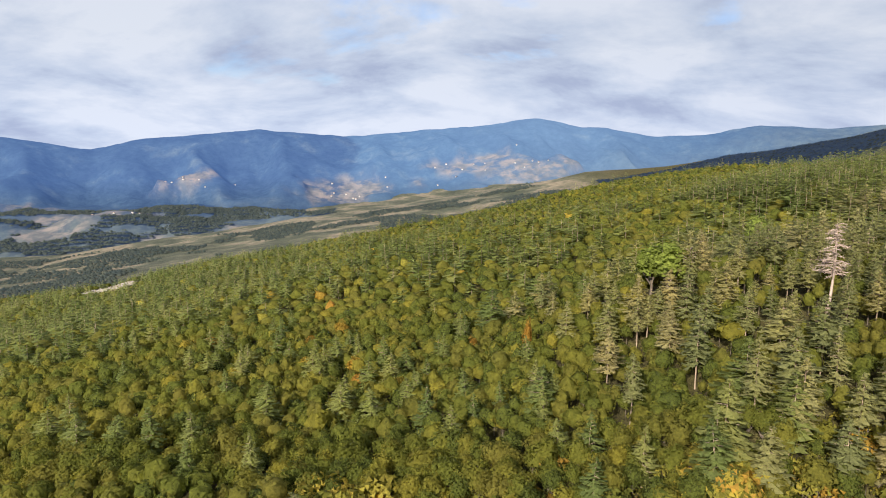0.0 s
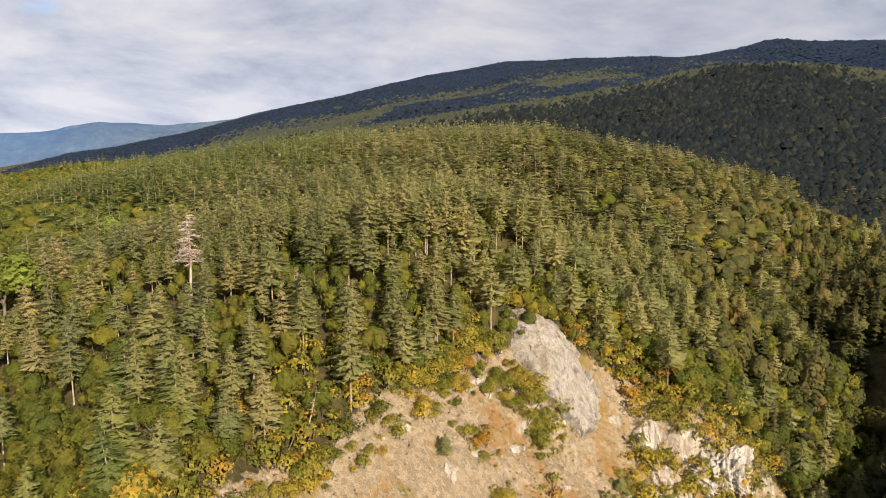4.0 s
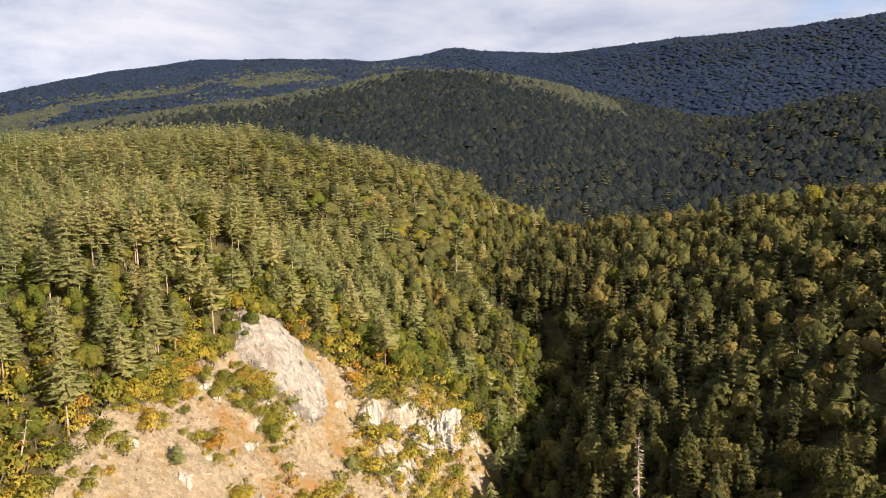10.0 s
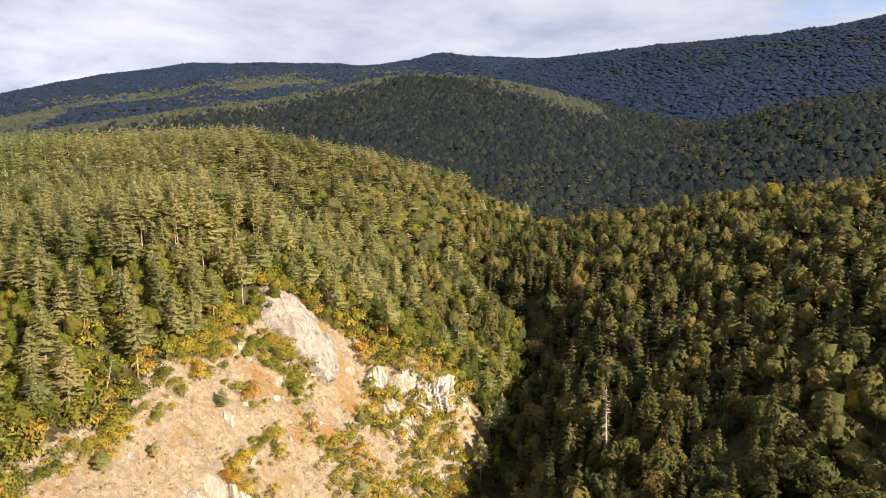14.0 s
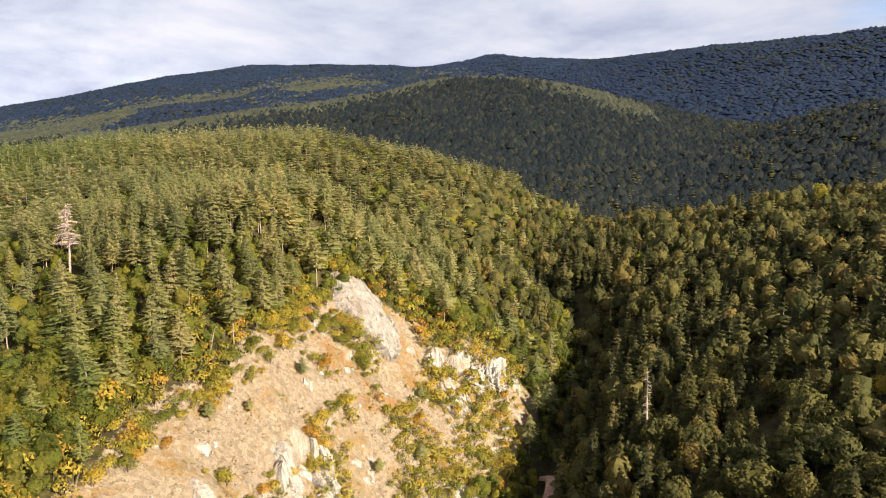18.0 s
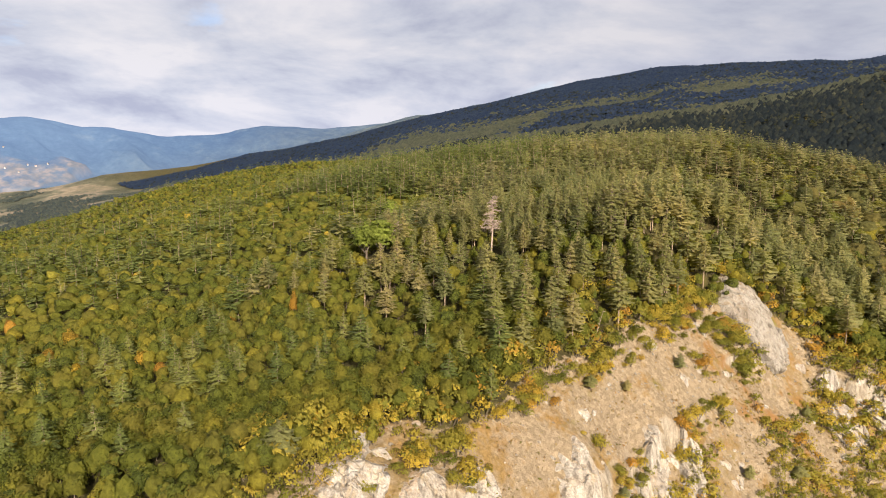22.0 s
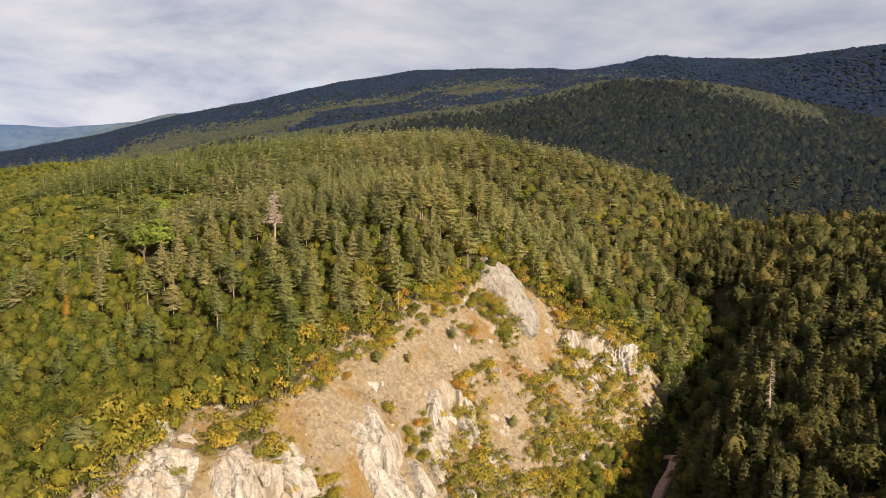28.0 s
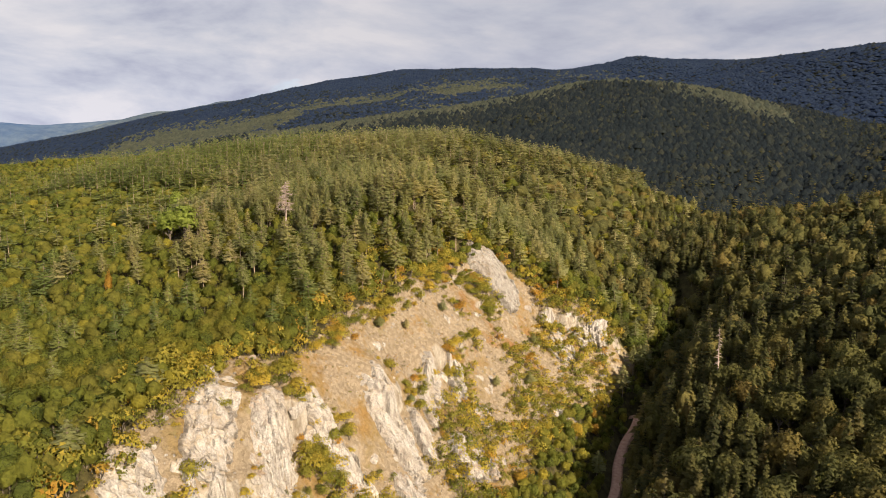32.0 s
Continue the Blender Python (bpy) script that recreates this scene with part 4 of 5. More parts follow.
def choose(x, y):
    """The kind of tree for each place: index into KINDS."""
    d, _, s = gorge_side(x, y)
    r = rim_side(x, y)
    u = rng.random(len(x))
    patch = fbm(x / 60, y / 60, 3, 101)
    k = np.full(len(x), 2)
    east = (s > 0) & (d > 0)
    # west slope: small oaks with some pines; the far west again pines
    pine_share = 0.05 + 0.05 * step(100, 150, y) + 0.62 * step(-280, -420, x) * step(200, 20, y) + 0.42 * step(-215, -150, x + 0.35 * (y - 150)) * step(135, 195, y)
    pine_share = np.clip(pine_share + 0.24 * patch, 0.02, 0.9)
    pine_share = np.where((y > 320) & (r < 500) & (x > -420), np.clip(0.74 + 0.3 * patch, 0.2, 0.92), pine_share)
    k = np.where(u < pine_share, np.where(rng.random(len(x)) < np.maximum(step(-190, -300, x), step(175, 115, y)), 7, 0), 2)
    k = np.where((k == 2) & (rng.random(len(x)) < 0.008 + 0.025 * step(0.2, 0.5, patch)), 4, k)
    # pines give way to dark firs northwards, in place of shade there
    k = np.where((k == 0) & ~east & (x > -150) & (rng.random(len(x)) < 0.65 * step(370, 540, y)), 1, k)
    # the foot of the west flank: broadleaved
    foot = (~east) & (d < 60) & (y > 300)
    k = np.where(foot, np.where(u < 0.15, 1, np.where(u < 0.27, 0, 2)), k)
    # oaks swapped for darker trees to stand in for shade
    shady = (~east) & (x > -70) & (y > 335)
    k = np.where(shady & (k == 2) & (rng.random(len(x)) < 0.6), 3, k)
    under = (~east) & (r > 40) & (y < 305)
    k = np.where(under, np.where(u < 0.06, 0, np.where(u < 0.16, 4, 2)), k)
    # firs of the east flank, set thicker by the stream to darken it like shade
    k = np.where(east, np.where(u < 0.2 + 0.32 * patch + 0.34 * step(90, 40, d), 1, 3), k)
    k = np.where(east & (rng.random(len(x)) < 0.003), 4, k)
    # shade behind the east crest, put in as darker woods
    back = east & (y + 0.533 * x > 578) & (np.hypot(x, y + 20) > 480)
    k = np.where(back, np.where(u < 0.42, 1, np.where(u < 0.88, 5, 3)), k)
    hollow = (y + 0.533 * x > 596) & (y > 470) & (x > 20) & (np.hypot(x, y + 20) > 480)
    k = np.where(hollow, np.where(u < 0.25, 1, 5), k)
    # the hills behind: cloud shade and crest sunlight put into darker and lighter woods
    hd = near_line(x, y, HILL)[0]
    behind = (y > 590 + 0.12 * x) & (y > 560 - 0.25 * (x + 150)) & (x > -420) & ((y > 620) | (x < 40)) & ~(east & (y + 1.26 * x < 760))
    behind = behind & (y > 640 + 60 * patch + 0.1 * x)
    behind = behind | ((x <= -420) & (y > 620 + 0.2 * (-x - 420)))
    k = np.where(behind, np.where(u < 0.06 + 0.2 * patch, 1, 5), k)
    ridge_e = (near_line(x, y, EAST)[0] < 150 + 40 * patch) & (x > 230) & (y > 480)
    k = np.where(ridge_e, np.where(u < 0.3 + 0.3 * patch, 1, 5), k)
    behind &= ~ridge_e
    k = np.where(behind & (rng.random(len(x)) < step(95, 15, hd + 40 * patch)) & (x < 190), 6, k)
    return k, east, foot


def in_sight(x, y, z, top=9.0):
    """Whether the tops of trees show over the land from the middle of the valley, high up."""
    ok = np.zeros(len(x), bool)
    for ex, ey in ((4, 55), (5, -30), (18, -85)):
        free = np.ones(len(x), bool)
        for k in np.linspace(0.25, 0.985, 34):
            free &= on_ground(ex + (x - ex) * k, ey + (y - ey) * k) + 5 < 200 + (z + top - 200) * k + 3
        ok |= free
    return ok


KINDS = ["pine", "fir", "oak", "beech", "fall", "gloom", "crest", "darkpine"]


def sizes(k, east, x, y, n_):
    h = np.select([(k == 0) | (k == 7), k == 1, k == 2, k == 3, (k == 5) | (k == 6)], [rng.normal(15.5, 1.8, n_), rng.normal(14.5, 2.6, n_), rng.normal(7.3, 1.1, n_), rng.normal(12.5, 1.8, n_), rng.normal(11, 1.6, n_)], rng.normal(7.4, 1.1, n_))
    edge_ = rim_side(x, y)
    h = np.where((k == 0) & (edge_ > -50) & (y > 105) & (y < 340), h * 1.2, h)
    h = np.where((k == 2) & (x > -60) & (y > 300), h * 1.35, h)
    h = np.where(((k == 0) | (k == 7)) & (y < 130), h * 0.78, h)
    h = np.where(np.hypot(x + 137, y - 199) < 24, h * 0.82, h)
    h = np.where(k >= 5, np.where(k == 7, h, h * 0.84), h)
    h = h * (1 - 0.3 * step(-330, -560, x)) * (1 - 0.2 * step(560, 700, y))
    h = np.where(east & (y < 520), h * 1.15, h)
    h = np.where((k == 4) & east, h * 1.5, h)
    return np.clip(h, 4, 23)


LABELS = {
    "pine": ["tall black pine with a bare pale trunk", "olive-green black pine with flat layered boughs", "sunlit pine standing near the cliff edge"],
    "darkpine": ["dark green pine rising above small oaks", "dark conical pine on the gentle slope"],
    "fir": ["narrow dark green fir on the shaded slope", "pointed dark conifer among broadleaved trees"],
    "oak": ["small olive-green oak in the dense wood", "low green broadleaved tree with a lumpy crown"],
    "beech": ["dark green broadleaved tree above the gorge", "olive broadleaved tree with a round crown"],
    "fall": ["small broadleaved tree in orange-yellow autumn leaf", "golden autumn tree among green oaks"],
    "scrub": ["yellow-green autumn shrub on the dry rocky slope", "low leafy bush growing between limestone rocks"],
}
GROUPS = {"darkpine": "dark pines", "pine": "black pines", "fir": "firs above the gorge", "oak": "small oaks", "beech": "broadleaved trees above the gorge", "fall": "autumn trees", "scrub": "shrubs on the cliffs"}
NAMES = {"darkpine": "pine_tree", "pine": "pine_tree", "fir": "fir_tree", "oak": "oak_tree", "beech": "broadleaf_tree", "fall": "autumn_tree", "scrub": "shrub"}
NEAR_N = {"pine": 140, "fir": 220, "oak": 300, "beech": 220, "fall": 150, "gloom": 0, "crest": 0, "darkpine": 155, "scrub": 300}
# lines in the plan past which the camera comes closest to each kind
BROW, EAST_BANK = [(-160, -5, 0), (-150, 40, 0), (-118, 90, 0), (-96, 150, 0)], [(62, 90, 0), (72, 140, 0), (76, 230, 0)]
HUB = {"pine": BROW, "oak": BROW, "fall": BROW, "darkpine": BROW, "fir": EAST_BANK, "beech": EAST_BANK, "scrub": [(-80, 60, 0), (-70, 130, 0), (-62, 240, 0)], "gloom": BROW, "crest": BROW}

for r0, r1, gap, lod in ((60, 600, 4.1, 1), (300, 1080, 6.2, 2), (480, 1080, 4.7, 3)):
    x, y = scatter(r0, r1, gap, 0.46 if lod == 1 else 0.34)
    b_ = bare(x, y)
    w_ = (b_ < 0.35) & clear_of_marks(x, y) & (road_distance(x, y) > 5.6) & (y < 1300)
    close = np.hypot(x, y + 20) < np.where(x > 10, 590, np.where((x > -50) | ((x > -190) & (y > 150)), 430, 300))
    w_ &= close if lod == 1 else (~close | (lod == 3))
    x, y = x[w_], y[w_]
    thin = (gorge_side(x, y)[2] > 0) & (rng.random(len(x)) > 0.46) & (lod == 1)
    x, y = x[~thin], y[~thin]
    if lod > 1:
        show = in_sight(x, y, on_ground(x, y)) | (rng.random(len(x)) < 0.2)
        x, y = x[show], y[show]
    k, east, foot = choose(x, y)
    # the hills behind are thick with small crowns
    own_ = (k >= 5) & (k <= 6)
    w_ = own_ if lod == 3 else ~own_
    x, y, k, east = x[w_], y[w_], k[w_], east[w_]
    # big crowns stand wider apart
    low_ = (rng.random(len(x)) > np.select([(k == 0) | (k == 7), k == 3], [0.44, 0.58], 1.0)) if lod == 1 else np.zeros(len(x), bool)
    k = np.where(low_, np.where(east, 3, 2), k)
    z = on_ground(x, y) - 0.3
    h = sizes(k, east, x, y, len(x)) * np.where(low_, 0.66, 1.0)
    sp = rng.uniform(0.85, 1.2, len(x)) * np.where(k == 0, 0.9, 1.0) * np.where(k == 2, 1.0 if lod == 1 else 1.48, 1.0 if lod == 1 else 1.3) * np.where((k == 5) | (k == 6), 0.82, 1.0)
    for i, kind in enumerate(KINDS):
        q = np.where(k == i)[0]
        if lod == 1:
            q = q[np.argsort(near_line(x[q], y[q], HUB[kind])[0])]
            m_ = q[:NEAR_N[kind]]
            if len(m_):
                place_trees(NAMES[kind], kind, x[m_], y[m_], z[m_], h[m_], sp[m_], LABELS[kind], GROUPS[kind], rng)
            q = q[NEAR_N[kind]:]
        if not len(q):
            continue
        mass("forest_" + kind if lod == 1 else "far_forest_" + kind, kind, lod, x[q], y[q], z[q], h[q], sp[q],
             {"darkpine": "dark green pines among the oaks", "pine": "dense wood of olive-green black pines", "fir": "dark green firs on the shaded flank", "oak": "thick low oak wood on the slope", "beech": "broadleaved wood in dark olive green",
              "fall": "scattered trees in yellow and orange leaf", "gloom": "broadleaved wood on the hill, cloud shade put into its colour", "crest": "olive wood along the hill's crest, sunlight put into its colour"}[kind], rng, "forest", trunks=(lod == 1 or kind in ("pine", "darkpine")))

# far hills: haze-tinted dark conifers, lighter woods coloured sunlit on the middle ridge
x, y = scatter(1080, 2500, 6.6)
w_ = (field_zone(x, y) < 0.5) & (x < 1150)
x, y = x[w_], y[w_]
w_ = in_sight(x, y, on_ground(x, y)) | (rng.random(len(x)) < 0.2)
x, y = x[w_], y[w_]
z = on_ground(x, y) - 0.5
share = fbm(x / 120, y / 120, 3, 111)
u = rng.random(len(x))
md = near_line(x, y, MIDDLE)[0] + 60 * share
hd = near_line(x, y, HILL)[0] + 30 * share
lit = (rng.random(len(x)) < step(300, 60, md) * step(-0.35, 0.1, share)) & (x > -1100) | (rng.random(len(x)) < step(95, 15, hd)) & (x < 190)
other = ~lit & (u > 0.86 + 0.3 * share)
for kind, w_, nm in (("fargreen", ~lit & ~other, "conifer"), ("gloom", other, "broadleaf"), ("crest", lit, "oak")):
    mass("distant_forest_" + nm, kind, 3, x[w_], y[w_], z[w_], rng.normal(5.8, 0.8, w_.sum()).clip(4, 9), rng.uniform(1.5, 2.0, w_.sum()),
         {"conifer": "dark green conifers on the far ridge, tinted blue for haze", "broadleaf": "broadleaved wood far off, cloud shade put into its colour", "oak": "green wood on the middle ridge, coloured as if sunlit"}[nm], rng, "forest", trunks=False)
# hedges and copses in the valley, and the woods on the low hills beyond it
x, y = scatter(900, 3300, 10.5)
w_ = (field_zone(x, y) > 0.5) & (fbm(x / 160, y / 160, 4, 121) > -0.06 + 0.16 * step(1500, 2600, -x)) & (x > -2500) & (y < 1100)
x, y = x[w_], y[w_]
w_ = in_sight(x, y, on_ground(x, y), 6.0)
x, y = x[w_], y[w_]
mass("valley_copses", "valley", 3, x, y, on_ground(x, y) - 1.5, rng.normal(6.5, 1.6, len(x)).clip(3, 11), rng.uniform(0.9, 1.5, len(x)), "dark copses and hedges between the valley fields, tinted for haze", rng, "trees", trunks=False)
u, v = rng.uniform(-3350, -2420, 26000), rng.uniform(-1150, 560, 26000)
i_, j_ = ((u + 4690) / 25).astype(int), ((v + 2400) / 25).astype(int)
w_ = (spots[j_, i_] < 0.35) & (far[j_, i_] > on_ground(u, v) + 2) & (fbm(u / 130, v / 200, 4, 123) > -0.12)
x, y = u[w_], v[w_]
mass("valley_woods", "valley", 3, x, y, far[j_, i_][w_] - 3.0, rng.normal(8.5, 1.6, len(x)).clip(5, 12), rng.uniform(1.0, 1.6, len(x)), "woods on low hills across the valley, tinted blue-green for haze", rng, "forest", trunks=False)

# ---- shrubs on the open face ----
x, y = scatter(60, 430, 2.5)
b_, r = bare(x, y), rim_side(x, y)
clump = fbm(x / 19, y / 19, 3, 131)
thick = 0.12 + 0.58 * step(24, 40, r) + 1.7 * clump + 0.5 * step(5, -4, r) + 0.48 * step(195, 235, y) * step(6, 16, r)
scree_top = (r > 2) & (r < 22) & (y > 108) & (y < 215)
thick = np.where(scree_top, thick * 0.10, thick)
w_ = (b_ > 0.2) & (x > -130) & (rng.random(len(x)) < thick) & (road_distance(x, y) > 4.2)
on_dome = near_line(x, y, [(-68, 257, 0), (-40, 282, 0)])[0] < 7
w_ &= ~(on_dome | (near_line(x, y, [(-60, 258, 0), (-36, 276, 0)])[0] < 6))
ring = (r > -20) & ~on_dome & (r < 6) & (y < 312) & (y > 20) & (rng.random(len(x)) < 0.75 * step(-22, -6, r))
w_ = w_ | ring
x, y = x[w_], y[w_]
z = on_ground(x, y) - 0.15
h = np.clip(rng.gamma(4.2, 0.74, len(x)), 0.8, 5.6) * (1 + 0.5 * np.clip(fbm(x / 19, y / 19, 3, 131), -0.3, 0.6) + 0.35 * step(4, -4, rim_side(x, y)))
sp = rng.uniform(0.75, 1.15, len(x))
q = np.argsort(near_line(x, y, HUB["scrub"])[0])
m_ = q[:NEAR_N["scrub"]]
place_trees("shrub", "scrub", x[m_], y[m_], z[m_], h[m_], sp[m_], LABELS["scrub"], GROUPS["scrub"], rng, "shrub", "leaves")
q = q[NEAR_N["scrub"]:]
mass("shrubs", "scrub", 1, x[q], y[q], z[q], h[q], sp[q], "yellow, green and rusty shrubs among the rocks", rng, "shrubs")

# ---- dry grass and weeds on the open face ----
x, y = scatter(60, 430, 1.25)
b_, r = bare(x, y), rim_side(x, y)
w_ = (b_ > 0.45) & (x > -125) & (rng.random(len(x)) < 0.24 + 0.6 * fbm(x / 9, y / 9, 3, 151) + 0.12 * step(200, 230, y))
x, y = x[w_], y[w_]
mass("grass_tufts", "straw", 2, x, y, on_ground(x, y) - 0.05, rng.uniform(0.25, 0.75, len(x)), rng.uniform(0.7, 1.2, len(x)), "dry straw-coloured grass and weeds on the scree", rng, "grass", trunks=False)

# the woods go on beneath and behind the way of the camera
x, y = rng.uniform(-330, 330, 2600), rng.uniform(-420, 150, 2600)
d_, az = np.hypot(x, y + 20), np.degrees(np.arctan2(x, y + 20))
w_ = ((d_ < 62) | (az < AZ_LO) | (az > AZ_HI)) & (bare(x, y) < 0.3) & (d_ < 420) & (road_distance(x, y) > 5)
x, y = x[w_], y[w_]
k, east, foot = choose(x, y)
h = sizes(k, east, x, y, len(x))
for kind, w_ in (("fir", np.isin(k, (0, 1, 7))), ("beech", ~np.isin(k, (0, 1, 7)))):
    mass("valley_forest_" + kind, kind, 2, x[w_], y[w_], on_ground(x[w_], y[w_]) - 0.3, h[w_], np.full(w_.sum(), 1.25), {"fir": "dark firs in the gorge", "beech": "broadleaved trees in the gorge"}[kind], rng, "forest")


def gz_at(x_, y_):
    return float(on_ground(x_, y_)[0])



# ---- limestone crags ----
def stone_mesh(name, sx, sy, sz, seed, cuts, material, rough=0.10, round_=False):
    """A weathered block of limestone: broken along steep planes, fluted and pitted."""
    r = np.random.default_rng(seed)
    k_ = 17
    a = r.uniform(0, 2 * np.pi, k_)
    nz_ = np.concatenate([r.normal(0.05, 0.07, k_ - 6), r.uniform(0.55, 0.95, 4), r.uniform(-1, -0.6, 2)])
    flat_ = np.sqrt(np.clip(1 - nz_**2, 0, 1))
    planes = np.stack([np.cos(a) * flat_, np.sin(a) * flat_, nz_], 1)
    depth = r.uniform(0.86, 1.0, k_) if round_ else r.uniform(0.62, 1.0, k_)
    bm = bmesh.new()
    bmesh.ops.create_icosphere(bm, subdivisions=cuts, radius=1.0)
    off = Vector(r.uniform(-50, 50, 3))
    for v in bm.verts:
        d = v.co.normalized()
        dots = planes @ np.array(d)
        k = float(np.min(np.where(dots > 0.08, depth / np.maximum(dots, 0.08), 9.0)))
        k = min(k, 1.35)
        w_ = Vector((d.x * sx, d.y * sy, d.z * sz))
        flute = noise.fractal(Vector((w_.x, w_.y, w_.z * 0.09)) * 0.5 + off, 0.8, 2.1, 4)
        fine = noise.fractal(w_ * 0.8 + off, 0.8, 2.0, 3)
        crack = abs(noise.noise(Vector((w_.x, w_.y, w_.z * 0.12)) * 0.36 - off))
        k *= 1 + rough * flute + 0.035 * fine - 0.20 * max(0.0, 0.10 - crack) / 0.10
        v.co = Vector((w_.x * k, w_.y * k, w_.z * k))
    me = bpy.data.meshes.new(name)
    bm.to_mesh(me)
    bm.free()
    me.materials.append(material)
    return me


def slope_pose(x_, y_, tilt, sink, turn=0.0):
    """A set of axes on the slope: x along the contour, y out of the ground, z up the fall line; tilt below nought stands it up towards the plumb line."""
    e_ = 8.0
    gx_ = (gz_at(x_ + e_, y_) - gz_at(x_ - e_, y_)) / (2 * e_)
    gy_ = (gz_at(x_, y_ + e_) - gz_at(x_, y_ - e_)) / (2 * e_)
    nrm = Vector((-gx_, -gy_, 1)).normalized()
    up_ = (Vector((0, 0, 1)) - nrm * nrm.z)
    up_ = up_.normalized() if up_.length > 0.05 else Vector((0, 1, 0))
    m = Matrix((up_.cross(nrm) * -1.0, nrm, up_)).transposed()
    if m.determinant() < 0:
        m = Matrix((up_.cross(nrm), nrm, up_)).transposed()
    at_ = Vector((x_, y_, gz_at(x_, y_))) - nrm * sink
    return Matrix.Translation(at_) @ (m @ Matrix.Rotation(radians(tilt), 3, "X") @ Matrix.Rotation(radians(turn), 3, "Y")).to_4x4()


for i, (x_, y_, a_, b_, c_, tilt, brown) in enumerate(CRAGS):
    ob = new("rock_outcrop", stone_mesh("rock_outcrop", a_ * 1.7, max(c_, 0.52 * b_), b_ * 1.12, 40 + i, 5 if b_ > 6 else 4, ROCK_BROWN if brown else ROCK, 0.24, c_ > 8))
    ob.matrix_basis = slope_pose(x_, y_, -1.35 * tilt, (0.45 if c_ > 8 else 0.2 if c_ > 6.8 else 0.62) * c_, 4 * math.sin(i * 1.7)) @ Matrix.Translation((0, 0, -0.22 * b_))
    tagged(ob, "weathered brown limestone block on the slope" if brown else ("white limestone crag with dark vertical cracks" if b_ > 5 else "small pale limestone outcrop on the slope"), "rock", "limestone crags")



def cells(a, b, seed):
    """Broken blocks: a value and a lean for the block at each place, and the distance from its joints."""
    ia, ib = np.floor(a), np.floor(b)
    d1, d2 = np.full(a.shape, 9.0), np.full(a.shape, 9.0)
    val, lean = np.zeros(a.shape), np.zeros(a.shape)
    for i in (-1, 0, 1):
        for j in (-1, 0, 1):
            px, py = ia + i + 0.1 + 0.8 * hash2(ia + i, ib + j, seed), ib + j + 0.1 + 0.8 * hash2(ia + i, ib + j, seed + 1)
            d = np.hypot(a - px, b - py)
            h_ = hash2(ia + i, ib + j, seed + 2)
            w_ = d < d1
            d2 = np.where(w_, d1, np.minimum(d2, d))
            val, lean = np.where(w_, h_, val), np.where(w_, (a - px) * (h_ * 2 - 1) + (b - py) * (0.5 - hash2(ia + i, ib + j, seed + 3)), lean)
            d1 = np.where(w_, d, d1)
    return val, lean, d2 - d1


def slab(x_, y_, half_w, half_l, way, thick, seed, mat, grain=1.0, round_=0.0):
    """A rock face that breaks out of the slope: split into steep blocks with open joints, its rim sunk in the ground."""
    f = np.array(way, float) / math.hypot(*way)
    u, v = np.meshgrid(np.arange(-1.3 * half_w, 1.3 * half_w + 0.1, 0.42), np.arange(-1.25 * half_l, 1.25 * half_l + 0.1, 0.42))
    X, Y = x_ - f[1] * u + f[0] * v, y_ + f[0] * u + f[1] * v
    Z = on_ground(X.ravel(), Y.ravel()).reshape(X.shape)
    nx_, ny_ = gz_at(x_ - 7, y_) - gz_at(x_ + 7, y_), gz_at(x_, y_ - 7) - gz_at(x_, y_ + 7)
    nrm = Vector((nx_ / 14 + 0.25 * f[0], ny_ / 14 + 0.25 * f[1] - 0.25, 0.55)).normalized()
    r = (np.abs(u / half_w) ** 2.6 + np.abs(v / half_l) ** 2.6) ** (1 / 2.6) + 0.30 * fbm(X / 4.5, Y / 4.5, 3, seed) + 0.12 * fbm(X / 1.3, Y / 1.3, 2, seed + 3)
    m = step(1.06, 0.84, r)
    wx, wy = u + 1.0 * fbm(X / 5, Y / 5, 2, seed + 5), v + 1.6 * fbm(X / 6, Y / 6, 2, seed + 7)
    c1, l1, e1 = cells(wx / 4.0, wy / 9.5, seed + 11)
    c2, l2, e2 = cells(wx / 1.7, wy / 3.6, seed + 17)
    off = thick * (0.40 + 0.62 * c1 + 0.22 * l1) + 0.50 * grain * (c2 - 0.5) + 0.30 * grain * l2 + 0.22 * fbm(X / 1.6, Y / 1.6, 3, seed + 9)
    off = off - 0.9 * step(0.10, 0.0, e1) - 0.25 * grain * step(0.12, 0.0, e2)
    off = off * (1 - 0.6 * round_) + round_ * thick * np.sqrt(np.clip(1.15 - (u / half_w) ** 2 - (v / half_l) ** 2, 0, 1))
    off = -1.6 + m * (1.6 + off) - 0.06 * thick * (v / half_l)
    ob = sheet("rock_outcrop", X + off * nrm.x, Y + off * nrm.y, Z + off * nrm.z, mat, False)
    return ob


for i, (x_, y_, a_, b_, way, thick, brown) in enumerate(SLABS):
    tagged(slab(x_, y_, a_, b_, way, thick, 700 + 31 * i, ROCK_BROWN if brown else ROCK, 1.3 if brown else 1.0), "weathered brown limestone block on the slope" if brown else ("white limestone crag with dark vertical cracks" if b_ > 9 else "pale limestone face between shrubs"), "rock", "limestone crags")

# the rounded bare dome at the end of the spur
tagged(slab(-54.0, 264.5, 12.5, 14.0, (24, 13), 4.2, 1900, ROCK_GREY, 1.7, 0.55), "broad rounded dome of bare grey-white limestone", "rock", "limestone crags")

